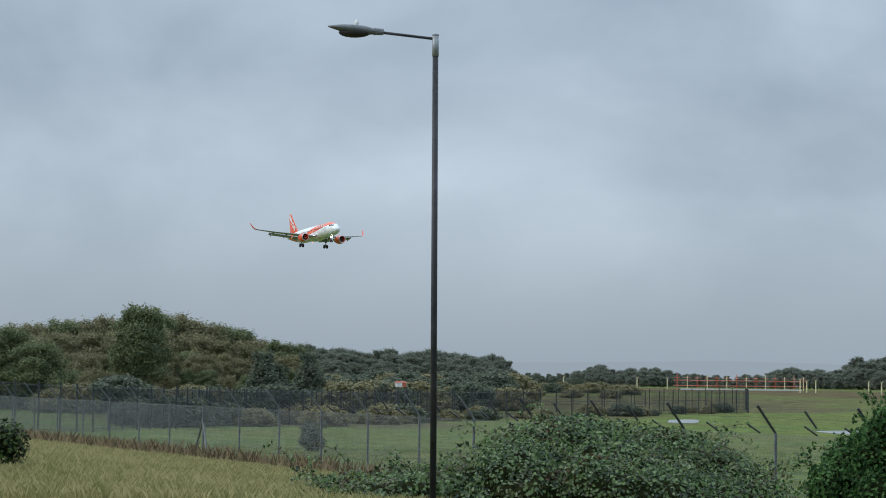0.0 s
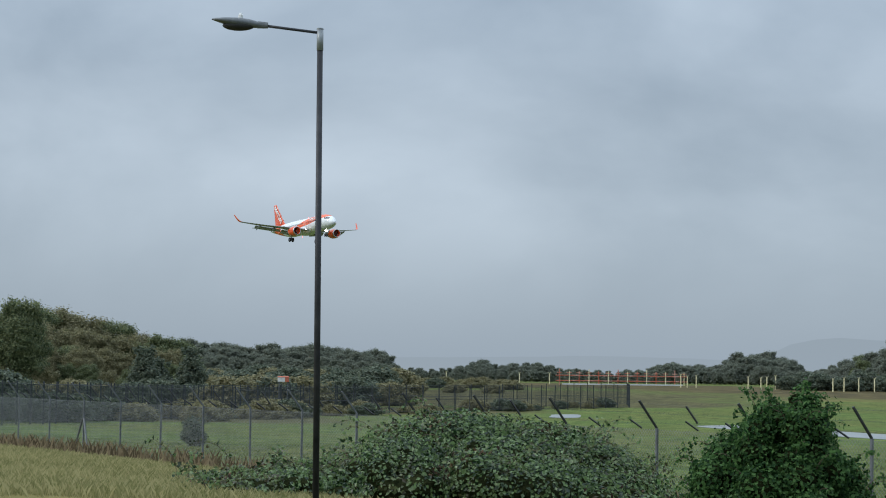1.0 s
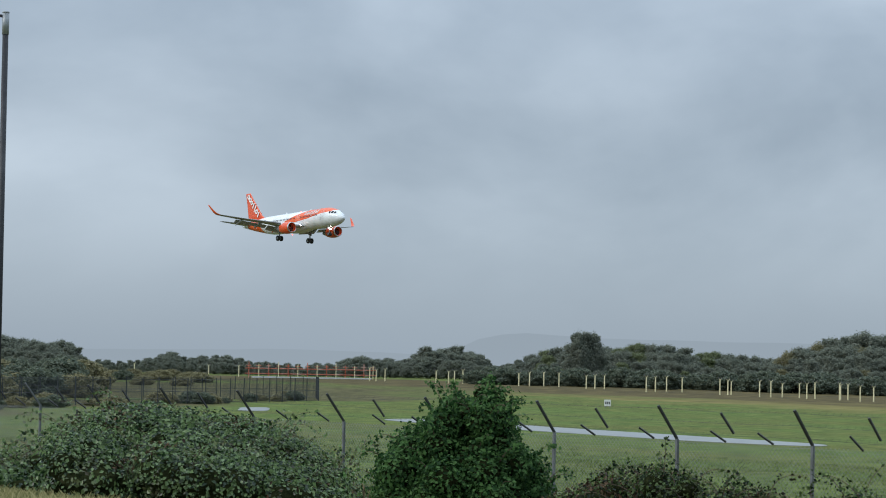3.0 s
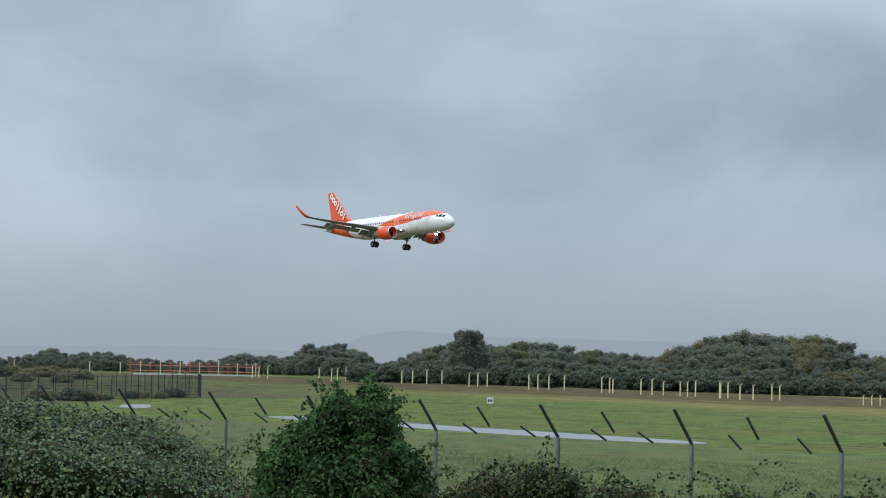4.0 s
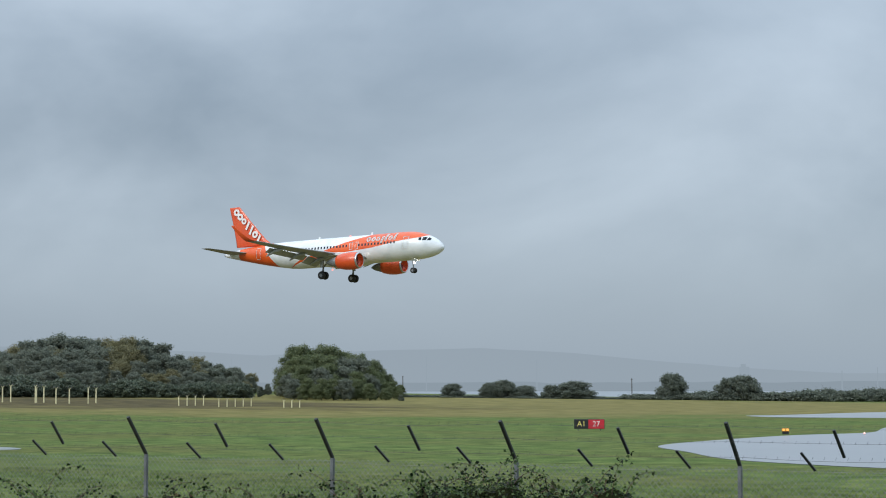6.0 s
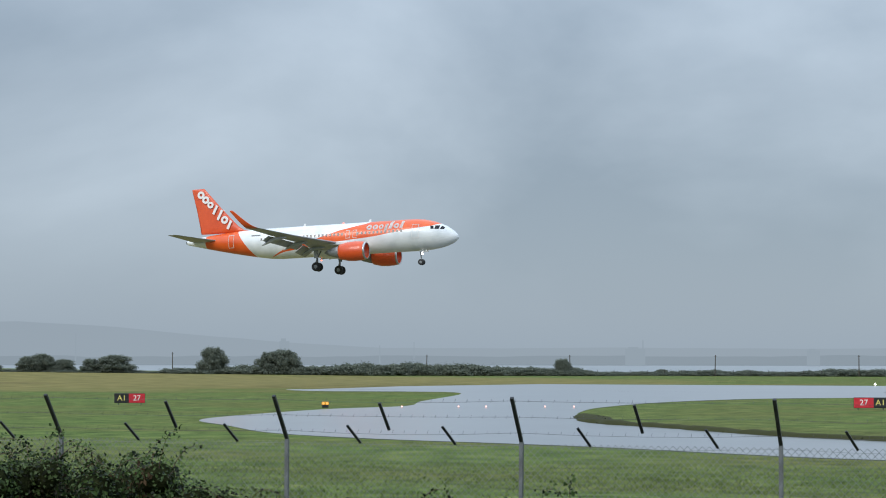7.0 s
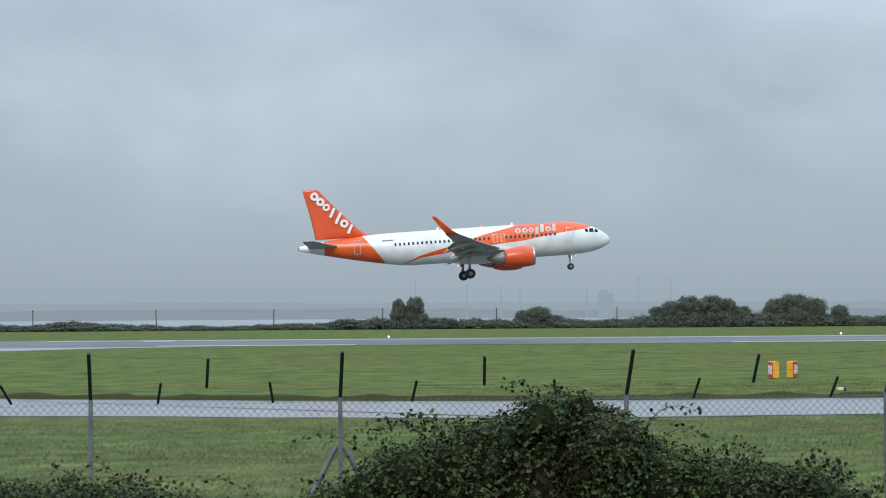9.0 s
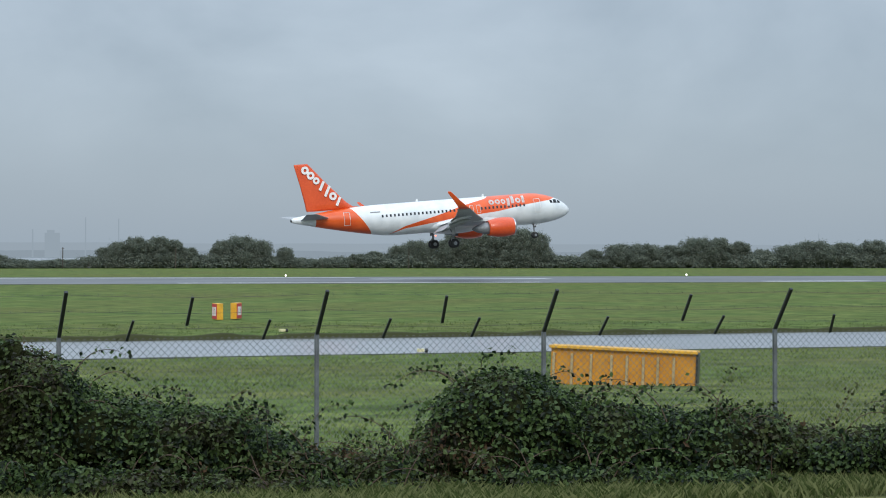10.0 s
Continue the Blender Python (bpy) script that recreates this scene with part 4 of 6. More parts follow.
def leaf_mesh(name, centres, outward, size, mat, parent=None, label="", kind="", long=1.5, droop=0.0):
    """Many small folded leaves, each two triangles, facing roughly outward and up."""
    k = len(centres)
    nrm = outward + rng.normal(0, 0.55, (k, 3)) + np.array([0, 0, 0.35])
    nrm /= np.linalg.norm(nrm, axis=1)[:, None] + 1e-9
    side = np.cross(nrm, rng.normal(0, 1, (k, 3)))
    side /= np.linalg.norm(side, axis=1)[:, None] + 1e-9
    tip = np.cross(nrm, side)
    tip[:, 2] -= droop
    s = size * rng.uniform(0.6, 1.3, (k, 1))
    a = centres - tip * s * long / 2
    b = centres + side * s / 2 + nrm * s * 0.14
    c = centres + tip * s * long / 2 - nrm * s * 0.1
    d = centres - side * s / 2 + nrm * s * 0.14
    verts = np.stack([a, b, c, d], 1).reshape(-1, 3)
    base = np.arange(k) * 4
    faces = np.concatenate([np.stack([base, base + 1, base + 2], 1), np.stack([base, base + 2, base + 3], 1)])
    return raw(name, verts.tolist(), faces.tolist(), mat, parent, label, kind)


def shell(lumps, count, inner=0.72, floor=-99.0):
    """Points near the skins of a heap of ellipsoids, and their outward directions."""
    lumps = np.array(lumps, float)
    area = (lumps[:, 3] * lumps[:, 4] + lumps[:, 3] * lumps[:, 5] + lumps[:, 4] * lumps[:, 5])
    pick = rng.choice(len(lumps), count, p=area / area.sum())
    u = rng.normal(0, 1, (count, 3))
    u /= np.linalg.norm(u, axis=1)[:, None]
    r = rng.uniform(inner, 1.06, (count, 1))
    L = lumps[pick]
    p = L[:, :3] + u * r * L[:, 3:6]
    keep = p[:, 2] > floor
    deep = np.full(count, 9.0)
    for q in lumps:
        deep = np.minimum(deep, np.linalg.norm((p - q[:3]) / q[3:6], axis=1))
    keep &= deep > inner * 0.9
    return p[keep], u[keep]


def limbs(bm, base, top, r, spread, count, start=0.35):
    """A tapered, slightly crooked trunk with limbs."""
    base, top = Vector(base), Vector(top)
    last, k = base, 5
    for i in range(1, k + 1):
        u = i / k
        p = base.lerp(top, u) + Vector((rng.normal(0, 0.03), rng.normal(0, 0.03), 0)) * (top - base).length * (u < 1)
        tube(bm, last, p, r * (1 - (i - 1) / k * 0.75), r * (1 - u * 0.75), 7)
        last = p
    for i in range(count):
        u = rng.uniform(start, 0.9)
        a = rng.uniform(0, 2 * math.pi)
        p = base.lerp(top, u)
        q = p + Vector((math.cos(a), math.sin(a), rng.uniform(0.4, 1.1))) * spread * rng.uniform(0.5, 1.0) * (1.1 - u * 0.5)
        tube(bm, p, q, r * 0.4 * (1.1 - u), r * 0.1, 5)


def make_tree(name, label, tall, wide, leaf, mat, count, shape="round", low=0.12, seedlumps=16, group="trees"):
    """One tree at the origin: trunk and crown."""
    tree = tagged(empty(name), label, "tree", group)
    lumps = []
    for i in range(int(seedlumps * 2.1)):
        u = rng.uniform(low, 0.9)
        a = rng.uniform(0, 2 * math.pi)
        if shape == "cone":
            ring = wide / 2 * (1.02 - u) * 1.1
        elif shape == "column":
            ring = wide / 2 * 0.6 * math.sin(math.pi * min(0.95, u * 0.8 + 0.12))
        else:
            ring = wide / 2 * 0.8 * math.sqrt(max(0.05, 1 - ((u - 0.42) / 0.55) ** 2))
        r = wide * rng.uniform(0.05, 0.12) * (1.15 - 0.35 * u)
        ring *= 1.09 - 0.30 * u
        out = rng.uniform(0.4, 1.1)
        lumps.append((ring * math.cos(a) * out, ring * math.sin(a) * out, tall * u, r, r, r * rng.uniform(0.7, 1.1)))
    for i in range(6):
        lumps.append((rng.normal(0, wide * 0.09), rng.normal(0, wide * 0.09), tall * rng.uniform(0.83, 0.95), wide * 0.06, wide * 0.06, tall * 0.06))
    lumps.append((0, 0, tall * 0.5, wide * 0.3, wide * 0.3, tall * 0.34))
    bm = bmesh.new()
    limbs(bm, (0, 0, -0.3), (0, 0, tall * 0.8), tall * 0.018, wide * 0.42, 9, 0.2)
    part("trunk", bm, BARK, tree, "dark bark trunk and limbs")
    p, n = shell(lumps, int(count * 1.5), 0.5, 0.15)
    stray = rng.uniform(0, 1, (len(p), 1)) ** 5
    p = p + n * stray * wide * 0.045 + np.array([0, 0, 1]) * stray * tall * 0.03
    leaf_mesh("crown", p, n, leaf, mat, tree)
    return tree


OAK = make_tree("tree", "broad green-brown tree in an airfield wood", 10, 9.0, 0.15, LEAF_OAK, 24000, seedlumps=49)
OAK_B = make_tree("tree", "broad green-brown tree in an airfield wood", 10, 7.6, 0.15, LEAF_OAK, 20000, "column", seedlumps=45)
TURN = make_tree("tree", "olive tree with leaves turning brown", 10, 9.2, 0.15, LEAF_AUTUMN, 24000, seedlumps=49)
TURN_B = make_tree("tree", "olive tree with leaves turning brown", 10, 7.8, 0.15, LEAF_AUTUMN, 20000, "column", seedlumps=45)
FAR = make_tree("far_tree", "green tree in a distant wood, dulled for haze", 10, 9.5, 0.23, LEAF_FAR, 15000, seedlumps=49, group="distant wood")
FAR_B = make_tree("far_tree", "green tree in a distant wood, dulled for haze", 10, 7.8, 0.23, LEAF_FAR, 13000, "column", seedlumps=45, group="distant wood")
DOME = make_tree("shore_tree", "rounded dark green tree on the shore, paled for haze", 5.5, 8.6, 0.17, LEAF_SHORE, 15000, low=0.02, seedlumps=64, group="shore trees")
DOME_B = make_tree("shore_tree", "rounded dark green tree on the shore, paled for haze", 5.5, 7.0, 0.17, LEAF_SHORE, 14000, low=0.02, seedlumps=57, group="shore trees")
PINE = make_tree("conifer", "dark green conifer at the edge of a wood", 10, 7.0, 0.28, LEAF_DARK, 8000, "cone", low=0.03, seedlumps=57, group="conifers")
SCRUB = make_tree("shrub", "low dark scrub bush on rough ground", 4, 6.0, 0.22, LEAF_DARK, 5200, low=0.0, seedlumps=45, group="scrub")
SCRUB_B = make_tree("shrub", "low olive scrub bush on rough ground", 4, 6.5, 0.22, LEAF_AUTUMN, 5200, low=0.0, seedlumps=45, group="scrub")
HEDGE = make_tree("hedge_bush", "low dark hedge bush by the shore, paled for haze", 2.2, 6.5, 0.2, LEAF_SHORE, 3600, low=0.0, seedlumps=41, group="shore hedge")
used = set()
FAT = 1.2
sizes = {}


def plant(kind, bearing, dist, tall, proto_tall=10.0, fat=1.0):
    """Stand a copy of a tree where the bearing and distance from the viewpoint put it, tall metres high."""
    x, y = polar(bearing, dist)
    fat *= FAT
    k = tall / proto_tall
    m = pose(x, y, height(x, y) - 0.05, 0, 0, float(rng.uniform(0, 360))) @ Matrix.Diagonal((k * fat, k * fat, k, 1))
    s0 = sizes.get(kind)
    if kind not in used:
        used.add(kind)
        kind.matrix_basis = m
        sizes[kind] = (k * fat, k * fat, k)
    else:
        copy_thing(kind, m @ Matrix.Diagonal((1 / s0[0], 1 / s0[1], 1 / s0[2], 1)))


def wood(profile, dist, kinds, step, rows=3, fat=1.0, deep=14.0, proto=10.0):
    """A wood whose canopy follows a skyline of (bearing, degrees above eye level), in rows from back to front."""
    bs, es = [p[0] for p in profile], [p[1] for p in profile]
    for row in range(rows):
        b = bs[0] + step * 0.3 * row
        while b < bs[-1]:
            d = dist + deep * (rows - 1 - row) - deep * 0.5 + rng.uniform(-4, 4)
            x, y = polar(b, d)
            top = EYE + d * math.tan(radians(float(np.interp(b, bs, es)))) - height(x, y)
            tall = top * (1.0, 0.84, 0.62, 0.42)[row] * rng.uniform(0.93, 1.05)
            if tall > 0.8:
                plant(kinds[int(rng.integers(len(kinds)))], b, d, tall, proto, fat)
            b += step * rng.uniform(0.75, 1.3)


# the near wood, the hill wood and the woods behind the approach lights
wood([(-78, 1.25), (-74.1, 1.2), (-73.5, 1.14), (-72.7, 1.40), (-71.5, 1.46), (-70.4, 1.50), (-69.7, 1.52), (-68.9, 1.42), (-68.0, 1.21), (-67.0, 0.88), (-66.2, 0.66)], 268, [TURN, TURN_B, OAK, TURN, TURN, OAK_B], 0.50, 4)
plant(OAK_B, -70.68, 262, 12.5, fat=0.8), plant(OAK_B, -70.35, 262, 12.4, fat=0.7)
plant(OAK, -73.9, 225, 8.4, fat=1.1), plant(OAK, -73.2, 222, 7.0, fat=1.2), plant(OAK_B, -74.5, 224, 8.2)
plant(PINE, -67.35, 235, 6.6), plant(PINE, -67.0, 238, 5.4), plant(PINE, -66.15, 232, 6.6, fat=0.9)
wood([(-67.0, 0.84), (-66.1, 0.79), (-65.3, 0.70), (-64.5, 0.60), (-64.03, 0.72), (-63.5, 0.62), (-62.8, 0.72), (-61.7, 0.58), (-61.1, 0.56), (-60.9, 0.30), (-60.7, 0.17)], 520, [FAR, FAR, FAR_B], 0.32, 4, 1.1)
wood([(-61.0, 0.14), (-60.0, 0.10), (-59.4, 0.14), (-58.98, 0.20), (-58.5, 0.36), (-58.1, 0.18), (-57.65, 0.30), (-57.05, 0.33), (-56.5, 0.16), (-55.0, 0.11), (-54.0, 0.22), (-53.65, 0.42), (-53.3, 0.32), (-52.5, 0.30), (-52.15, 0.32),
      (-51.8, 0.70), (-51.35, 0.56), (-51.0, 0.68), (-50.3, 0.36), (-50.0, 0.18), (-49.5, 0.26)], 560, [FAR, FAR_B, FAR], 0.26, 3, 1.1)
wood([(-49.8, 0.22), (-49.4, 0.36), (-48.7, 0.60), (-48.1, 0.76), (-47.1, 0.74), (-46.5, 0.80), (-45.4, 0.77), (-44.6, 0.66), (-43.7, 0.60), (-43.0, 0.50), (-42.4, 0.46)], 440, [FAR, FAR_B, FAR, OAK], 0.36, 4)
plant(FAR_B, -47.87, 436, 10.8, fat=0.75), plant(FAR_B, -47.5, 438, 10.7, fat=0.75)
wood([(-42.8, 0.46), (-42.3, 0.74), (-41.8, 0.95), (-41.4, 1.10), (-40.6, 1.18), (-39.7, 1.14), (-38.9, 1.20), (-38.2, 1.08), (-37.8, 0.94), (-37.4, 0.75), (-36.7, 0.54), (-36.1, 0.44), (-35.5, 0.17), (-35.05, -0.13)], 425, [FAR, FAR_B, FAR, FAR_B, TURN], 0.38, 4, 1.0)
wood([(-34.75, 0.10), (-34.45, 0.82), (-34.25, 0.93), (-33.6, 0.94), (-32.9, 0.84), (-32.4, 0.50), (-32.0, 0.20), (-31.6, -0.16)], 395, [OAK, FAR, OAK], 0.34, 4, 1.0)


def stand(kind, bearing, elev, width, proto_tall=5.5, proto_wide=7.8):
    """A tree on the shore line whose top and width are given in degrees as seen from the viewpoint."""
    d = 422 / math.cos(radians(bearing)) if bearing > -14 else 422 / math.cos(radians(bearing * 0.5))
    x, y = polar(bearing, d)
    tall = EYE + d * math.tan(radians(elev)) - height(x, y)
    if tall > 0.25:
        plant(kind, bearing, d, tall, proto_tall, 1.5 * radians(width) * d / proto_wide / (tall / proto_tall) / FAT)


# single trees on the shore, then the low hedge between them
for b, e, w in ((-30.3, -0.07, 0.5), (-29.35, -0.05, 0.5), (-28.95, 0.02, 0.62), (-28.4, -0.12, 0.5), (-27.7, -0.11, 0.45), (-27.1, -0.01, 0.9), (-24.55, 0.19, 0.66), (-23.1, 0.07, 0.62), (-22.7, 0.13, 0.75), (-15.4, -0.10, 0.36), (-12.8, -0.37, 0.3),
                (3.7, -0.28, 0.9), (4.5, -0.28, 0.8), (5.12, 0.24, 0.42), (5.55, 0.29, 0.52), (6.2, -0.26, 0.8), (8.4, -0.07, 0.42), (8.8, 0.02, 0.6), (9.2, -0.2, 0.5), (11.9, 0.0, 0.45), (12.25, 0.15, 0.5), (12.7, 0.27, 0.7), (13.3, 0.28, 0.75), (13.75, 0.2, 0.6),
                (14.1, 0.0, 0.5), (14.95, 0.19, 0.55), (15.45, 0.31, 0.75), (16.0, 0.2, 0.5), (16.6, 0.02, 0.42), (18.5, -0.15, 0.6), (18.95, -0.08, 0.6), (19.6, 0.08, 0.5), (20.02, 0.21, 0.6), (20.6, 0.22, 0.66), (21.2, 0.60, 0.7), (21.75, 0.50, 0.7),
                (22.3, 0.50, 0.75), (22.8, 0.53, 0.7), (23.25, 0.42, 0.6), (24.7, -0.02, 0.6), (25.4, 0.13, 0.8), (26.0, 0.14, 0.8), (26.7, 0.10, 0.8), (27.4, 0.30, 0.8), (27.95, 0.29, 0.8), (28.5, 0.20, 0.7), (29.1, 0.0, 0.6), (29.8, 0.12, 0.8), (30.4, 0.23, 0.85),
                (31.2, 0.18, 0.85), (31.9, 0.24, 0.85), (32.8, 0.26, 0.9), (33.6, 0.26, 0.9)):
    stand((DOME, DOME_B)[int(abs(b) * 10) % 2], b, e, w)
hedge_b = [-35, -31.6, -30, -26.4, -25.4, -22.4, -21.5, -20.8, -18.9, -16.9, -15.2, -14.6, -13.2, -12, -10, -8, -6.3, -5.5, -4.8, -3.4, -2.5, -1, 1.3, 2, 3, 3.8, 5, 6.8, 8.2, 10.8, 12, 14.3, 17.2, 20, 24.3, 25, 29.5, 34]
hedge_e = [-0.42, -0.38, -0.38, -0.42, -0.38, -0.28, -0.34, -0.25, -0.26, -0.34, -0.38, -0.47, -0.44, -0.42, -0.44, -0.38, -0.42, -0.34, -0.42, -0.33, -0.37, -0.44, -0.46, -0.40, -0.40, -0.32, -0.28, -0.32, -0.36, -0.32, -0.26, -0.18, -0.30, -0.16, -0.20, -0.18, -0.10, -0.05]
b = -35.0
while b < 34:
    stand(HEDGE, b, float(np.interp(b, hedge_b, hedge_e)) + rng.uniform(-0.035, 0.035), rng.uniform(0.5, 0.9), 2.2, 6.0)
    b += 0.30
# low scrub inside the compound
for i in range(64):
    u = rng.uniform(0, 1) ** 0.8
    x, y = -122 - 88 * u, 42 + 104 * u ** 1.25
    b, d = math.degrees(math.atan2(x, y)), math.hypot(x, y) + rng.uniform(5, 20)
    plant((SCRUB, SCRUB_B)[int(rng.integers(2))], b, d, rng.uniform(0.9, 1.9) * (1.15 - 0.5 * u), 4.0, 1.3)
# scrub behind the dark enclosure and along the foot of the woods
for i in range(46):
    b = -76 + 15.5 * i / 46 + rng.uniform(-0.15, 0.15)
    plant((SCRUB, SCRUB_B)[int(rng.integers(2))], b, rng.uniform(205, 262) + max(0, (b + 66) * 6), rng.uniform(2.2, 3.8), 4.0, 1.15)
for i in range(44):
    b = -67.0 + 6.6 * i / 44 + rng.uniform(-0.1, 0.1)
    plant((SCRUB, SCRUB_B, SCRUB)[int(rng.integers(3))], b, rng.uniform(290, 400), rng.uniform(2.6, 4.4), 4.0, 1.2)
for i in range(20):
    b = -62.5 + 5 * i / 20
    plant((SCRUB, SCRUB_B)[int(rng.integers(2))], b, rng.uniform(330, 420), rng.uniform(1.2, 2.0), 4.0, 1.4)
for i in range(40):
    b = -50.5 + 15 * i / 40
    plant(SCRUB, b, rng.uniform(398, 412), rng.uniform(2.2, 4.0), 4.0, 1.3)


def make_bush(name, label, category, lumps, count, leaf, mat, core, group="", canes=0, cane_up=0.9, withered=0.0):
    """A near bush of separate leaves over a near-black filler core, with loose canes."""
    cx, cy = float(np.mean([q[0] for q in lumps])), float(np.mean([q[1] for q in lumps]))
    g = height(cx, cy)
    ob = tagged(empty(name, pose(cx, cy, g)), label, category, group)
    rel = [(q[0] - cx, q[1] - cy, q[2] - g, *q[3:6]) for q in lumps]
    p, n = shell(rel, count, 0.62, -0.9)
    dry = np.array([noise.noise((q[0] * 0.8 + cx, q[1] * 0.8, q[2] * 1.1 + cy)) > 0.34 for q in p]) & (withered > 0) & (rng.uniform(0, 1, len(p)) < withered)
    leaf_mesh("foliage", p[~dry], n[~dry], leaf, mat, ob, "small leaves", long=1.35)
    if dry.any():
        leaf_mesh("withered_foliage", p[dry], n[dry], leaf * 0.9, DEADLEAF, ob, "brown withered leaves", long=1.5, droop=0.5)
    # added solid lumps block the view through; their black stands for inner shade
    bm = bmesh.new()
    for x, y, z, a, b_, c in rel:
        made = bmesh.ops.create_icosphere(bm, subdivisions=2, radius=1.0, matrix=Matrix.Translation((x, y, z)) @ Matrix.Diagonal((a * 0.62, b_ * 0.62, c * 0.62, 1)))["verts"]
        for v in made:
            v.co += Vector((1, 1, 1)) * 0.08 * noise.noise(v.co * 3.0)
    tagged(part("filler_core", bm, core, ob, "near-black solid filler inside the bush"), kind="stuff")
    bm = bmesh.new()
    spots, dirs = [], []
    for i in range(canes):
        q = rel[int(rng.integers(len(rel)))]
        a = rng.uniform(0, 2 * math.pi)
        at = Vector((q[0] + q[3] * 0.7 * math.cos(a), q[1] + q[4] * 0.7 * math.sin(a), q[2] + q[5] * 0.5))
        way = Vector((math.cos(a), math.sin(a), rng.uniform(1.2, 2.4))).normalized()
        reach = cane_up * rng.uniform(0.5, 1.1)
        for s in range(7):
            nxt = at + way * reach / 7
            tube(bm, at, nxt, 0.006 * (1 - s * 0.1), 0.006 * (0.9 - s * 0.1), 4)
            way = (way + Vector((rng.normal(0, 0.12), rng.normal(0, 0.12), -0.28))).normalized()
            at = nxt
            for _ in range(4):
                spots.append(at + Vector(rng.normal(0, 0.035, 3)))
                dirs.append(rng.normal(0, 1, 3))
    if canes:
        tagged(part("cane_tangle", bm, STEM, ob, "arching brown canes"), kind="stuff")
        leaf_mesh("cane_foliage", np.array(spots), np.array(dirs), leaf, mat, ob, long=1.35)
    return ob


# near-black filler colour, painted as the shade deep inside a bush
BUSH_CORE = material("dark_bush_core", (0.006, 0.009, 0.004), (0.030, 0.034, 0.014), 9, 1.0, 0, 0.8, 30, sheen=0.0)


def heap(b0, b1, d0, d1, top, count, size):
    """Ellipsoids heaped under a canopy height top(bearing, distance) above the eye-level datum."""
    out = []
    for i in range(count):
        b, d = rng.uniform(b0, b1), rng.uniform(d0, d1)
        x, y = polar(b, d)
        g, t = height(x, y), top(b, d)
        if t < g + 0.1:
            continue
        r = size * rng.uniform(0.5, 1.3)
        rz = max(0.2, min(r, (t - g) * 0.6))
        out.append((x, y, t - rz, r, r, rz))
        if t - rz * 2 > g + 0.2:
            out.append((x, y, g + (t - g) * 0.35, r * 1.05, r * 1.05, (t - g) * 0.45))
    return out


def at_line(stops):
    bs, es = [s[0] for s in stops], [s[1] for s in stops]
    return lambda b, d: EYE + d * math.tan(radians(float(np.interp(b, bs, es))))


# the big bramble heap
crest = [(-67.5, -2.9), (-65, -2.5), (-62.5, -2.1), (-61.0, -1.6), (-60.3, -1.15), (-59.2, -0.95), (-57.9, -1.1), (-56.6, -1.35), (-55.4, -1.8), (-54.3, -2.6)]
line = at_line(crest)
make_bush("bramble_bush", "sprawling green bramble heap with pale leaf tops", "bush",
          heap(-61, -54.4, 35, 39.5, line, 60, 0.75) + heap(-62, -54.6, 31, 36, lambda b, d: line(b, d) - 0.12 * (36 - d), 50, 0.7) + heap(-67.4, -60.5, 31, 38, lambda b, d: line(b, d) - 0.03 * (38 - d), 60, 0.6),
          150000, 0.052, LEAF_BRAMBLE, BUSH_CORE, "brambles", 90, 0.95, 0.35)
# the fresh green hawthorn
gx, gy = polar(-51.05, 30)
lum = [(gx, gy, z, 0.5, 0.5, 0.5) for z in (1.8, 2.3, 2.7)]
for z, ring, r, n in ((1.6, 0.98, 0.36, 11), (2.0, 1.02, 0.36, 11), (2.4, 0.98, 0.36, 11), (2.75, 0.86, 0.34, 10), (3.05, 0.68, 0.31, 9), (3.32, 0.48, 0.28, 7), (3.58, 0.26, 0.23, 5)):
    for k in range(n):
        a, q = 2 * math.pi * (k + rng.uniform(-0.3, 0.3)) / n + z, ring * rng.uniform(0.82, 1.1)
        up = max(0.0, z - 2.9)
        lum.append((gx + q * math.cos(a) + 0.2 * up, gy + q * math.sin(a) + 0.25 * up, z + rng.uniform(-0.12, 0.12), r * rng.uniform(0.8, 1.15), r * rng.uniform(0.8, 1.15), r))
lum += [(gx + 0.22, gy + 0.25, 3.8, 0.15, 0.15, 0.22), (gx - 0.2, gy - 0.05, 3.6, 0.14, 0.14, 0.18)]
make_bush("hawthorn_bush", "rounded fresh green bush with dense small leaves", "bush", lum, 60000, 0.047, LEAF_BUSH, BUSH_CORE, "", 130, 0.5)
# shrub at the meadow's edge
sx, sy = polar(-74.6, 36)
make_bush("shrub", "small brown-green shrub in the meadow grass", "bush", [(sx + rng.uniform(-0.5, 0.5), sy + rng.uniform(-0.5, 0.5), z, 0.4, 0.4, 0.4) for z in (2.2, 2.4, 2.6, 2.8, 2.9, 2.5, 2.3)], 5200, 0.06, LEAF_BRAMBLE_B, BUSH_CORE, "", 8, 0.5)
fx, fy = polar(-66.05, 101)
make_bush("shrub", "small round dark bush behind the fence", "bush", [(fx + rng.uniform(-0.35, 0.35), fy + rng.uniform(-0.3, 0.3), height(fx, fy) + z, 0.38, 0.38, 0.36) for z in (0.2, 0.4, 0.6, 0.8, 0.95, 0.5, 0.7)], 3000, 0.08, LEAF_DARK, BUSH_CORE, "", 16, 0.5)
# brambles along the foot of the fence
def hedge_run(stops, d0, d1, count, leaves_n, size, mat, canes, label):
    f = at_line([(p, q - (0.3 if p > -13 else 0.0)) for p, q in stops])
    lumps = heap(stops[0][0], stops[-1][0], d0, d1, f, count, size)
    if lumps:
        make_bush("bramble_bush", label, "bush", lumps, int(leaves_n * 3.7), 0.039, mat, BUSH_CORE, "brambles", int(canes * 1.25), 0.8, 0.5)


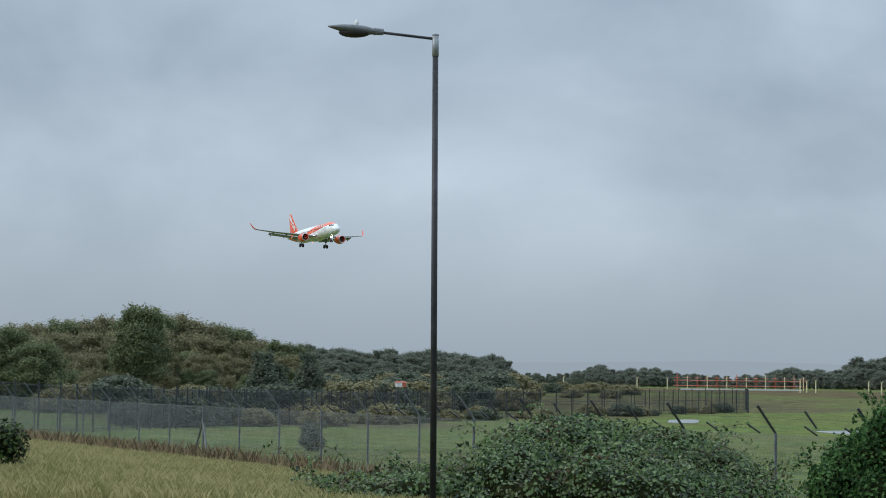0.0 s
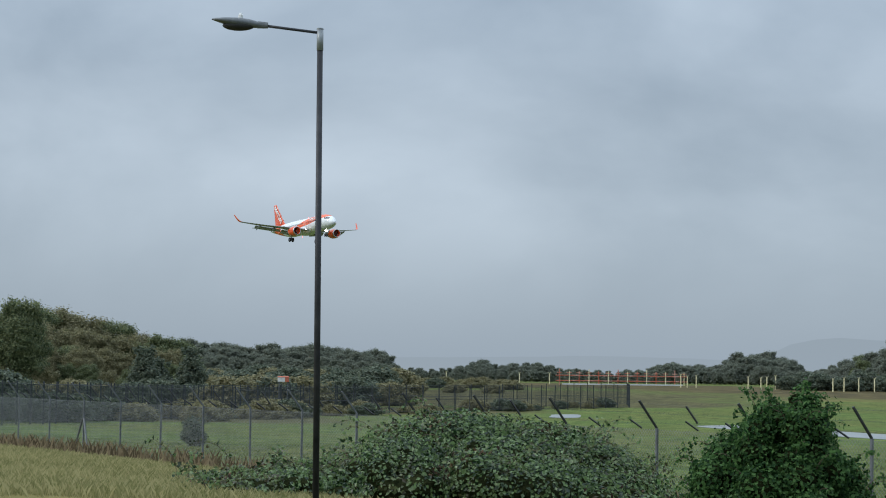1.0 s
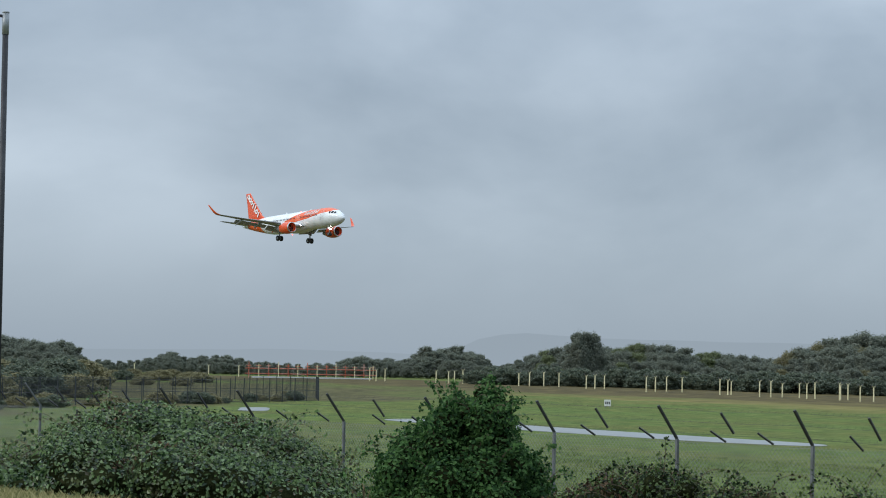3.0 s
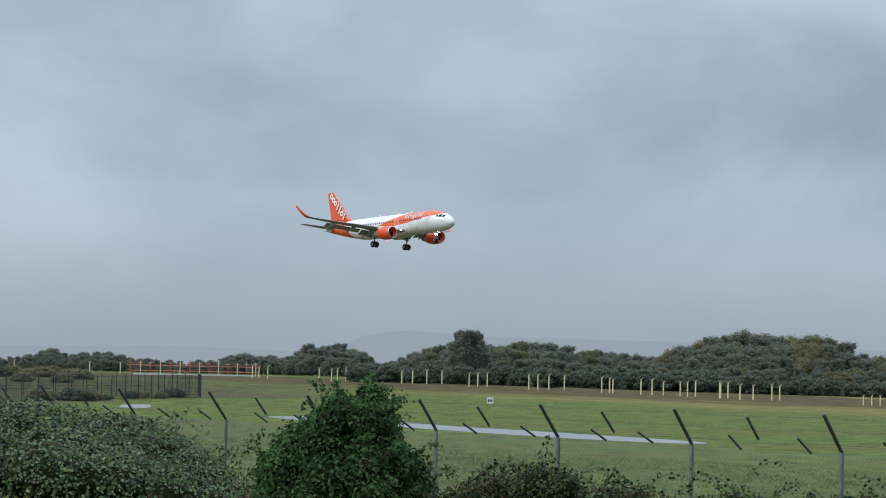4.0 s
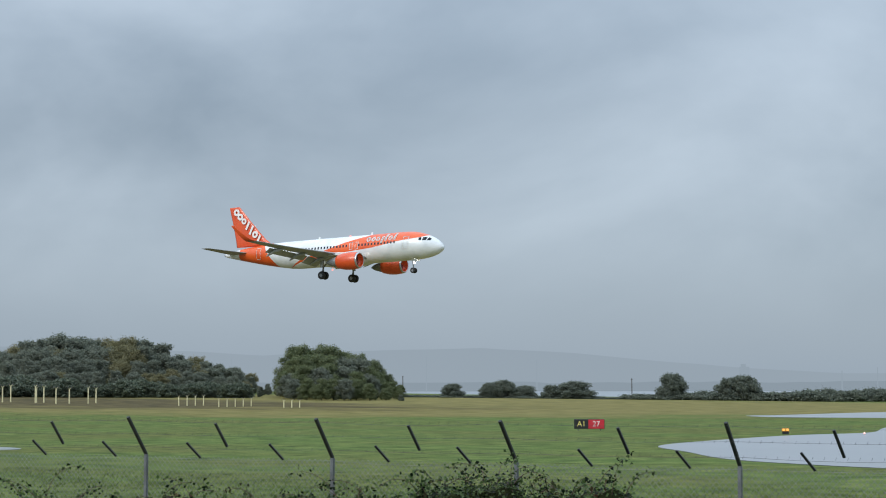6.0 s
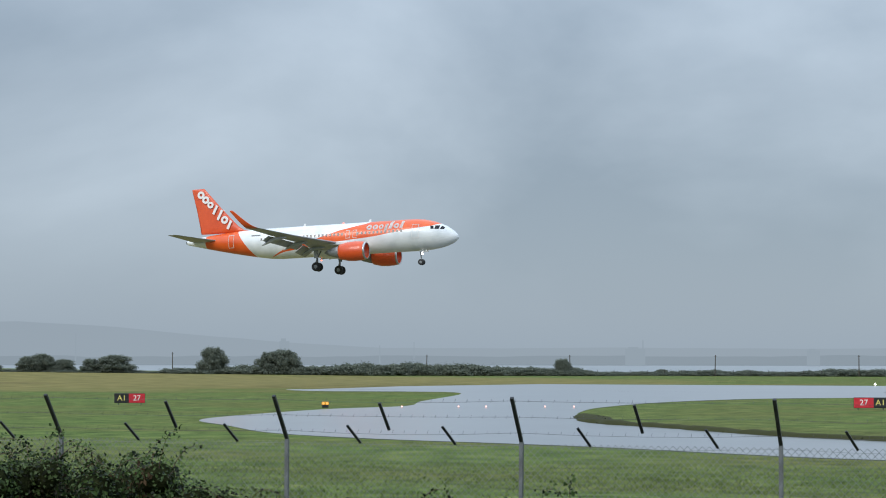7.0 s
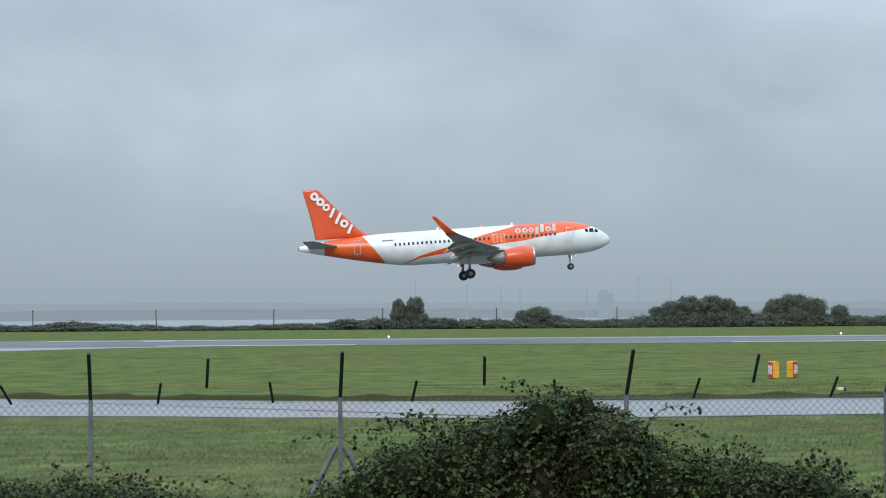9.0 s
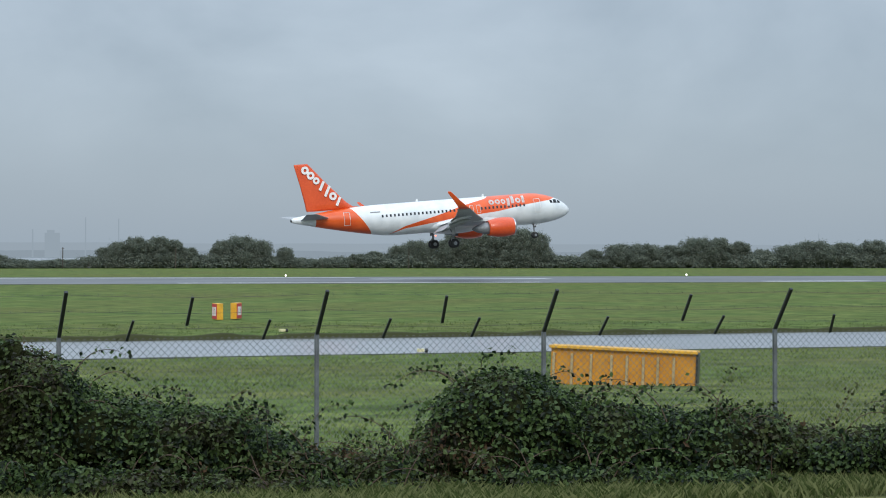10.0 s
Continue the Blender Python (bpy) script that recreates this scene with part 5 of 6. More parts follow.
hedge_run([(-48.6, -3.2), (-47.5, -2.75), (-46.2, -2.35), (-45.4, -2.5), (-44.2, -3.0), (-43.4, -2.8), (-42.8, -3.3)], 27, 29, 30, 7000, 0.36, LEAF_BRAMBLE_B, 40, "low bramble growth below a chain-link fence")
hedge_run([(-42.6, -3.3), (-41.5, -3.1), (-40.6, -2.8), (-39.8, -3.2), (-38.4, -3.3), (-37.3, -2.85), (-36.3, -3.0), (-35.0, -3.1)], 26, 28, 30, 7000, 0.34, LEAF_BRAMBLE_B, 50, "low bramble growth below a chain-link fence")
hedge_run([(-35.0, -3.1), (-33.6, -2.95), (-32.4, -3.15), (-31.0, -2.75), (-29.8, -2.7), (-28.8, -2.45), (-28.0, -2.7), (-27.0, -2.85), (-26.0, -2.55), (-25.2, -3.1)], 25.5, 27, 36, 9000, 0.34, LEAF_BRAMBLE_B, 70, "straggling bramble growth below a chain-link fence")
hedge_run([(-25.2, -3.1), (-23.5, -3.6), (-20, -3.75), (-16, -3.7), (-13, -3.8)], 23.5, 25, 16, 3500, 0.3, LEAF_BRAMBLE_B, 16, "low bramble growth below a chain-link fence")
hedge_run([(-5.5, -4.6), (-4.5, -4.1), (-2.0, -4.3), (0.5, -4.6), (2.2, -4.9), (3.8, -4.3), (5.2, -3.4), (7.0, -2.85), (8.2, -2.5), (9.2, -2.0), (10.2, -1.95), (11.0, -2.4), (11.9, -3.1), (13.2, -3.6)], 20.3, 23, 96, 26000, 0.42, LEAF_BRAMBLE_B, 60, "dense dark bramble bush against a chain-link fence")
hedge_run([(13.2, -3.6), (14.6, -3.75), (16.2, -4.0), (17.6, -4.8), (19.0, -5.0), (20.4, -5.1), (21.6, -4.4), (22.1, -3.5)], 19.8, 22.6, 60, 15000, 0.36, LEAF_BRAMBLE_B, 36, "dense dark bramble bush against a chain-link fence")
hedge_run([(21.6, -4.0), (22.2, -3.1), (23.0, -2.75), (23.8, -2.95), (24.6, -3.5), (26.0, -3.75), (28.0, -3.85), (29.6, -3.8), (30.8, -4.2), (31.8, -4.4), (33.0, -4.0), (35, -3.9)], 19.8, 22.6, 88, 26000, 0.4, LEAF_BRAMBLE_B, 50, "dense dark bramble bush against a chain-link fence")
hedge_run([(-6.0, -5.6), (2.0, -5.75), (6.0, -5.35), (10.0, -5.2), (14.0, -5.45), (18.0, -5.75), (21.0, -5.7), (24.0, -5.3), (29.0, -5.3), (33.0, -5.6), (36.0, -5.4)], 18.6, 20.4, 150, 20000, 0.24, LEAF_BRAMBLE_B, 70, "low straggling brambles running out into verge grass")


def blades(name, spots, tall, width, mat, per, lean, label, category, spread=0.03):
    """Tufts of narrow blades, each a bent pair of triangles."""
    verts, faces = [], []
    for x, y in spots:
        z = height(x, y) - 0.03
        for _ in range(per):
            a = rng.uniform(0, 2 * math.pi)
            h, w = tall * rng.uniform(0.3, 1.3), width * rng.uniform(0.6, 1.3)
            dx, dy = math.cos(a), math.sin(a)
            bx, by = x + rng.normal(0, spread), y + rng.normal(0, spread)
            o = lean * h * rng.uniform(0.3, 1.2)
            k = len(verts)
            verts += [(bx - dy * w, by + dx * w, z), (bx + dy * w, by - dx * w, z), (bx + dx * o * 0.35, by + dy * o * 0.35, z + h * 0.65), (bx + dx * o, by + dy * o, z + h)]
            faces += [(k, k + 1, k + 2), (k, k + 2, k + 3)]
    tagged(raw(name, verts, faces, mat), label, category, kind="stuff")


def spots_in(count, b0, b1, d0, d1):
    b, d = rng.uniform(b0, b1, count), np.sqrt(rng.uniform(d0 * d0, d1 * d1, count))
    return [polar(p, q) for p, q in zip(b, d)]


meadow = [s for s in spots_in(26000, -77, -60, 28, 76) if s[1] < 23.6]
blades("meadow_grass", meadow, 0.17, 0.003, STRAW, 12, 0.6, "long straw-coloured meadow grass", "grass", 0.3)
docks = [(x, 22.6 + rng.normal(0, 0.8)) for x in rng.uniform(-84, -26, 2100) if noise.noise((x * 0.45, 3, 0)) > rng.uniform(-0.15, 0.35)]
blades("dry_weeds", docks, 0.50, 0.006, WEED, 9, 0.4, "brown seeded dock stems along the fence", "weeds", 0.4)
verge = [s for s in spots_in(15000, -52, 36, 16.5, 24) if 15.5 < s[1] < 22.5]
blades("verge_grass", verge, 0.13, 0.0035, VERGE, 16, 0.8, "rough green verge grass", "grass", 0.2)
field = [s for s in spots_in(60000, -76, 34, 25, 110) if 25.2 < s[1] < 80 or (s[1] > 80 and s[0] < -95)]
blades("field_tufts", field, 0.095, 0.009, TUFT, 4, 0.8, "short tufty airfield grass", "grass", 0.06)
rough = [s for s in spots_in(52000, -62, 36, 27, 125) if (25.2 < s[1] < 80 or (s[0] > 12 and 98.5 < s[1] < 116)) and noise.noise((s[0] * 0.5, s[1] * 0.5, 9)) > rng.uniform(-0.5, 0.5)]
blades("rough_tufts", rough, 0.12, 0.014, ROUGHTUFT, 5, 0.7, "darker coarse grass tufts in mown grass", "grass", 0.1)
rim = [(-37.8, 140.7), (-35, 131), (-32, 125.5), (-27.7, 121), (-22.3, 114), (-18.5, 109.5), (-11.6, 104.3), (-6.6, 101.5), (-1.2, 99.6), (5, 96.8), (18, 94.2), (80, 94.5)]
edge = []
for (ax, ay), (bx, by) in zip(rim, rim[1:]):
    ln = math.hypot(bx - ax, by - ay)
    for _ in range(int(ln * 26)):
        u, off = rng.uniform(), 0.35 + abs(rng.normal(0, 0.45))
        if noise.noise((u * ln * 0.35 + ax, ay, 5)) < rng.uniform(-0.5, 0.3):
            continue
        edge.append((ax + (bx - ax) * u - (by - ay) / ln * off, ay + (by - ay) * u + (bx - ax) / ln * off))
blades("taxiway_edge_grass", edge, 0.17, 0.016, EDGEGRASS, 8, 0.8, "dark longer grass along the taxiway edge", "grass", 0.25)


def make_turf_lip():
    """The ragged raised turf along the far side of the taxiway."""
    verts, faces, run = [], [], 0.0
    for (ax, ay), (bx, by) in zip(rim, rim[1:]):
        ln = math.hypot(bx - ax, by - ay)
        k = int(ln / 0.5)
        for i in range(k):
            u = i / k
            run += 0.5
            nx, ny = -(by - ay) / ln, (bx - ax) / ln
            wob = 0.30 * noise.noise((run * 0.35, 1, 0)) + 0.16 * noise.noise((run * 1.3, 4, 0))
            top = 0.24 + 0.14 * noise.noise((run * 0.5, 7, 0)) + 0.06 * noise.noise((run * 1.9, 2, 0))
            for off, z in ((-0.15 + wob, -0.05), (0.05 + wob, top * 0.8), (0.5 + wob, top), (1.3, top * 0.6), (2.6, -0.05)):
                verts.append((ax + (bx - ax) * u + nx * off, ay + (by - ay) * u + ny * off, z))
    for i in range(len(verts) // 5 - 1):
        for j in range(4):
            a = 5 * i + j
            faces.append((a, a + 5, a + 6, a + 1))
    tagged(raw("turf_lip", verts, faces, EDGEGRASS, smooth=True), "ragged dark raised turf along the taxiway", "grass", kind="stuff")


make_turf_lip()


# ---- airfield furniture ----
def lettering(text, size, mat, parent, m):
    """Raised characters as one mesh."""
    cu = bpy.data.curves.new("lettering", "FONT")
    cu.body, cu.size, cu.extrude, cu.align_x, cu.align_y = text, size, 0.008, "CENTER", "CENTER"
    tmp = bpy.data.objects.new("lettering", cu)
    scene.collection.objects.link(tmp)
    bpy.context.view_layer.update()
    me = bpy.data.meshes.new_from_object(tmp.evaluated_get(bpy.context.evaluated_depsgraph_get()))
    bpy.data.objects.remove(tmp)
    me.materials.clear()
    me.materials.append(mat)
    ob = new("lettering", me)
    ob.parent, ob.matrix_basis = parent, m
    return ob


def facing(x, y):
    """The turn about z by which a thing at (x, y) shows its -y face to the viewpoint."""
    return math.degrees(math.atan2(-x, y))


def make_guidance_sign(x, y, cells, label, turn, side_box):
    """A low sign of coloured cells on short legs; cells: (width, face, text, lettering)."""
    sign = tagged(empty("guidance_sign", pose(x, y, 0, 0, 0, turn)), label, "sign", "runway signs")
    total = sum(c[0] for c in cells)
    bm = bmesh.new()
    box(bm, (total + 0.06, 0.22, 0.80), pose(0, 0.02, 0.55), 0.015)
    part("casing", bm, BLACKSIGN, sign, "black sign casing")
    at = -total / 2
    for w, face, text, ink in cells:
        bm = bmesh.new()
        box(bm, (w, 0.02, 0.74), pose(at + w / 2, -0.105, 0.55), 0.004)
        f = part("face", bm, face, sign, "coloured sign face")
        lettering(text, 0.62, ink, f, pose(at + w / 2, -0.118, 0.55, 90, 0, 0))
        at += w
    if side_box:
        bm = bmesh.new()
        box(bm, (0.62, 0.5, 0.72), pose(total / 2 + 0.36, 0.1, 0.52), 0.02)
        part("yellow_end_box", bm, YELLOW, sign, "yellow end box")
    for dx in (-total / 2 + 0.3, total / 2 - 0.3):
        bm = bmesh.new()
        tube(bm, (dx, 0, -0.1), (dx, 0, 0.2), 0.04)
        part("leg", bm, GALV, sign)


make_guidance_sign(-81.2, 161.5, [(1.15, BLACKSIGN, "A1", YLETTER), (1.3, REDSIGN, "27", LETTER)], "black and red taxiway sign standing in grass", facing(-81.2, 161.5), False)
make_guidance_sign(-21.65, 165.5, [(1.45, REDSIGN, "27", LETTER), (1.0, BLACKSIGN, "A1", YLETTER)], "red and black taxiway sign with a yellow end", facing(-21.65, 165.5), True)


def make_edge_sign(x, y, turn, flip):
    """A sign seen nearly edge-on: a yellow casing with a red face."""
    sign = tagged(empty("side_sign", pose(x, y, 0, 0, 0, turn)), "yellow-cased taxiway sign with a red face", "sign", "side signs")
    bm = bmesh.new()
    box(bm, (1.15, 0.36, 0.92), pose(0, 0, 0.5), 0.02)
    part("casing", bm, YELLOW, sign)
    bm = bmesh.new()
    box(bm, (1.08, 0.02, 0.84), pose(0, flip * 0.192, 0.5), 0.004)
    f = part("face", bm, REDSIGN, sign, "red sign face with pale bars")
    for dx in (-0.3, 0.0, 0.3):
        bm = bmesh.new()
        box(bm, (0.2, 0.01, 0.5), pose(dx, flip * 0.206, 0.5))
        part("bar", bm, LETTER, f)


make_edge_sign(32.15, 120.5, facing(32.15, 120.5) + 104, 1)
make_edge_sign(33.5, 121.5, facing(33.5, 121.5) - 104, 1)


def make_yellow_box():
    """The ribbed yellow back of a large taxiway sign."""
    x, y = polar(25.68, 61.0)
    g = height(x, y) - 0.30
    sign = tagged(empty("sign_cabinet", pose(x, y, g, 0, 2.0, -33)), "large yellow ribbed steel sign cabinet in grass", "sign")
    bm = bmesh.new()
    box(bm, (4.05, 0.5, 1.12), pose(0, 0, 0.72), 0.03)
    body = part("cabinet", bm, YELLOWBODY, sign, "orange-yellow steel panels, darkened for shade between ribs")
    for dx in (-1.93, -1.42, -0.88, -0.31, 0.12, 0.58, 0.98, 1.42):
        bm = bmesh.new()
        box(bm, (0.07, 0.12, 0.9), pose(dx, -0.30, 0.68), 0.012)
        part("rib", bm, RIBGREY, body, "pale rib")
    bm = bmesh.new()
    box(bm, (0.05, 0.62, 1.1), pose(2.055, -0.02, 0.74), 0.012)
    part("end_panel", bm, BLACKSIGN, body, "dark end panel")
    bm = bmesh.new()
    box(bm, (4.13, 0.76, 0.08), pose(0, 0, 1.30), 0.015)
    part("lid", bm, YELLOW, body)
    for dx in (-1.6, 0, 1.6):
        bm = bmesh.new()
        box(bm, (0.1, 0.3, 0.4), pose(dx, 0, 0.05))
        part("foot", bm, GALV, sign)


make_yellow_box()


def make_light(name, label, x, y, lens, group, h=0.28, r=0.11):
    ob = tagged(empty(name, pose(x, y, 0.04)), label, "light", group)
    bm = bmesh.new()
    tube(bm, (0, 0, -0.1), (0, 0, h), 0.03, 0.03, 8)
    part("stem", bm, CRANK, ob)
    bm = bmesh.new()
    bmesh.ops.create_uvsphere(bm, u_segments=12, v_segments=8, radius=r, matrix=pose(0, 0, h + r * 0.8))
    part("lens", bm, lens, ob)


EDGE_LIGHT = glow("edge_light", (1.0, 0.98, 0.92), 6.0)
STOP_LIGHT = glow("stop_light", (1.0, 0.6, 0.55), 1.6)
GUARD_LIGHT = glow("guard_light", (1.0, 0.42, 0.10), 1.3)
for i in range(6):
    make_light("runway_light", "small lit white runway edge light", -37.95 + 63.05 * i, 295.0, EDGE_LIGHT, "runway lights", 0.10, 0.11)
for x, y in ((-56.5, 158.6), (-52.4, 160.1), (-50.4, 160.8), (-46.1, 162.3), (-44.0, 163.1)):
    make_light("stop_bar_light", "small lit pinkish stop-bar light", x, y, STOP_LIGHT, "stop bar", 0.04, 0.07)


def make_guard_light(x, y):
    ob = tagged(empty("guard_light", pose(x, y, 0, 0, 0, facing(x, y))), "yellow twin guard light glowing orange", "light")
    bm = bmesh.new()
    box(bm, (0.56, 0.2, 0.26), pose(0, 0, 0.34), 0.03)
    c = part("casing", bm, YELLOW, ob)
    for dx in (-0.24, 0.24):
        bm = bmesh.new()
        tube(bm, (dx * 0.6, -0.1, 0.34), (dx * 0.6, -0.13, 0.34), 0.09, 0.08, 14)
        part("lens", bm, GUARD_LIGHT, c, "lit orange lens")
    bm = bmesh.new()
    box(bm, (0.5, 0.2, 0.25), pose(0, 0, 0.1))
    part("base", bm, CRANK, ob)


make_guard_light(-62.6, 158.0)


def make_fixture(x, y, turn):
    """A squat taxiway-edge fitting of yellow and black metal."""
    ob = tagged(empty("edge_fixture", pose(x, y, height(x, y), 0, 0, turn)), "small yellow and black taxiway-edge fitting", "light", "edge fixtures")
    bm = bmesh.new()
    box(bm, (0.28, 0.2, 0.13), pose(-0.04, 0, 0.12), 0.02)
    part("cover", bm, CREAM, ob)
    bm = bmesh.new()
    tube(bm, (0.13, 0, 0.11), (0.24, 0, 0.11), 0.08, 0.09, 12)
    part("lamp", bm, BLACK, ob)


make_fixture(29.8, 80.4, -15)
make_fixture(30.5, 101.9, 10)


def make_board(x, y):
    """A pale marker board on two legs by the service road."""
    ob = tagged(empty("marker_board", pose(x, y, height(x, y), 0, 0, facing(x, y))), "small white marker board on the grass", "sign")
    bm = bmesh.new()
    box(bm, (0.75, 0.06, 0.72), pose(0, 0, 0.62), 0.01)
    b = part("board", bm, WHITE, ob)
    for i in range(3):
        bm = bmesh.new()
        box(bm, (0.14, 0.01, 0.3), pose(-0.2 + 0.2 * i, -0.036, 0.62))
        part("bar", bm, BLACKSIGN, b, "dark unreadable character bar")
    for dx in (-0.25, 0.25):
        bm = bmesh.new()
        tube(bm, (dx, 0, -0.1), (dx, 0, 0.3), 0.03)
        part("leg", bm, GALV, ob)


make_board(-184, 171)


def make_approach_lights():
    """Cream masts with a crossbar and two lamps, in rows across the approach."""
    def mast(m):
        ob = tagged(empty("approach_light", m), "cream approach-light mast with twin lamps on top", "light mast", "approach lights")
        bm = bmesh.new()
        tube(bm, (0, 0, -0.5), (0, 0, 2.3), 0.11, 0.09, 10)
        part("mast", bm, CREAM, ob)
        bm = bmesh.new()
        tube(bm, (0, 0, 2.2), (0, -0.42, 2.5), 0.035, 0.035, 6)
        tube(bm, (0, 0, 2.2), (0, 0.42, 2.5), 0.035, 0.035, 6)
        part("crossbar", bm, CREAM, ob)
        for dy in (-0.42, 0.42):
            bm = bmesh.new()
            tube(bm, (0, dy, 2.46), (0, dy, 2.66), 0.07, 0.10, 8)
            part("lamp", bm, GALV, ob)
        return ob
    first = None
    bars = [(-217.8, 4, 3.2), (-225.5, 3, 2.0), (-231.7, 2, 2.8), (-238.5, 4, 2.4), (-250, 3, 2.0), (-265, 4, 3.0), (-281, 3, 2.2), (-297, 4, 3.0), (-322, 4, 2.0), (-345, 3, 2.4), (-396, 1, 0), (-407, 1, 0), (-440, 1, 0), (-473, 1, 0), (-505, 1, 0), (-538, 1, 0)]
    for x, k, gap in bars:
        for i in range(k):
            y = 259 + (i - (k - 1) / 2) * gap
            m = pose(x + rng.uniform(-1.2, 1.2), y, height(x, y), 0, 0, rng.uniform(-8, 8)) @ Matrix.Diagonal((1, 1, float(rng.uniform(0.94, 1.12)), 1))
            if first is None:
                first = mast(pose(x, y, height(x, y)))
            else:
                copy_thing(first, m)
    for x0, k, s in ((-196, 4, 0.62), (-188, 5, 0.5), (-178, 3, 0.45)):
        for i in range(k):
            y = 259 + (i - (k - 1) / 2) * 2.0
            copy_thing(first, pose(x0, y, height(x0, y)) @ Matrix.Diagonal((0.8, 0.8, s, 1)))


make_approach_lights()


def make_localiser():
    """The orange-red aerial array across the end of the approach."""
    x, y0, y1 = -382, 252, 286
    g = height(x, 270)
    ob = tagged(empty("localiser_array", pose(x, 0, g)), "orange-red aerial array with rails and cream posts", "aerial array")
    for z, r in ((1.95, 0.10), (0.85, 0.10)):
        bm = bmesh.new()
        tube(bm, (0, y0, z), (0, y1, z), r, r, 8)
        part("rail", bm, REDFRAME, ob)
    bm = bmesh.new()
    box(bm, (0.3, y1 - y0 - 3, 0.35), pose(0.3, (y0 + y1) / 2, 0.1))
    part("plinth", bm, WHITE, ob, "white ground beam")
    for i in range(14):
        y = y0 + 0.8 + (y1 - y0 - 1.6) * i / 13
        bm = bmesh.new()
        tube(bm, (0.05, y, -0.3), (0.05, y, 2.9 if i % 3 else 3.3), 0.10, 0.09, 8)
        post = part("post", bm, CREAM if i % 2 else REDFRAME, ob)
        bm = bmesh.new()
        tube(bm, (-0.9, y, 2.5), (0.9, y, 2.5), 0.05, 0.05, 6)
        part("dipole", bm, REDFRAME, post)
    return ob


make_localiser()


def make_enclosure():
    """A dark mesh fence round the compound, two long sides and an end."""
    ob = tagged(empty("compound_fence"), "tall dark green mesh fence round a scrubby compound", "fence")
    sides = [((-101, 23), (-118, 37)), ((-118, 37), (-150, 60)), ((-150, 60), (-183, 92)), ((-183, 92), (-213, 151)), ((-213, 151), (-227, 160.5)), ((-227, 160.5), (-203, 104)), ((-203, 104), (-140, 50))]
    bm = bmesh.new()
    tube(bm, (0, 0, -0.2), (0, 0, 2.75), 0.055, 0.055, 6)
    post = None
    verts, faces = [], []
    for (ax, ay), (bx, by) in sides:
        ln = math.hypot(bx - ax, by - ay)
        k = max(1, round(ln / 3.0))
        for i in range(k):
            u = i / k
            x, y = ax + (bx - ax) * u, ay + (by - ay) * u
            if post is None:
                post = part("post", bm, DARKFENCE, ob)
                post.matrix_basis = pose(x, y, height(x, y))
            else:
                share("post", post.data, ob, pose(x, y, height(x, y), rng.uniform(-1, 1), rng.uniform(-1, 1), 0))
        n = int(ln / 0.11)
        dx, dy = (bx - ax) / ln * 0.009, (by - ay) / ln * 0.009
        for i in range(n):
            u = (i + 0.5) / n
            x, y = ax + (bx - ax) * u, ay + (by - ay) * u
            z = height(x, y)
            q = len(verts)
            for zz in (z, z + 2.5):
                verts += [(x - dx, y - dy, zz), (x + dx, y + dy, zz), (x + dy, y - dx, zz)]
            faces += [(q, q + 1, q + 4, q + 3), (q + 1, q + 2, q + 5, q + 4), (q + 2, q, q + 3, q + 5)]
        for h in (0.1, 1.25, 2.5):
            q = len(verts)
            for x, y in ((ax, ay), (bx, by)):
                z = height(x, y) + h
                verts += [(x, y, z - 0.02), (x, y, z + 0.02), (x + 0.03, y, z)]
            faces += [(q, q + 1, q + 4, q + 3), (q + 1, q + 2, q + 5, q + 4), (q + 2, q, q + 3, q + 5)]
    raw("wire_panel", verts, faces, DARKFENCE, ob, "close dark wire infill", "stuff")


make_enclosure()


def make_shore_poles():
    first = None
    for b in (-31.6, -25.6, -22.4, -18.97, -15.2, -11.43, -7.74, -4.36, -1.2, 1.85, 4.7, 7.7, 10.85, 13.75, 19.85):
        x, y = polar(b, 418 / math.cos(radians(b)) ** 0.8)
        m = pose(x, y, height(x, y), 0, rng.uniform(-1.5, 1.5), 0)
        if first is None:
            ob = tagged(empty("shore_pole", m), "thin dark pole on the shore fence line", "pole", "shore poles")
            bm = bmesh.new()
            tube(bm, (0, 0, -0.4), (0, 0, 4.1), 0.11, 0.08, 8)
            part("shaft", bm, BARK, ob)
            bm = bmesh.new()
            box(bm, (0.5, 0.06, 0.06), pose(0, 0, 3.85))
            part("crosspiece", bm, BARK, ob)
            first = ob
        else:
            copy_thing(first, m)
    fence = tagged(empty("shore_fence"), "low thin post-and-wire fence on the shore", "fence")
    post = None
    for i in range(120):
        x = -190 + 3.4 * i
        y = 419.5
        if post is None:
            bm = bmesh.new()
            tube(bm, (0, 0, -0.2), (0, 0, 1.15), 0.05, 0.05, 5)
            post = part("post", bm, BARK, fence)
            post.matrix_basis = pose(x, y, height(x, y))
        else:
            share("post", post.data, fence, pose(x, y, height(x, y)))


make_shore_poles()


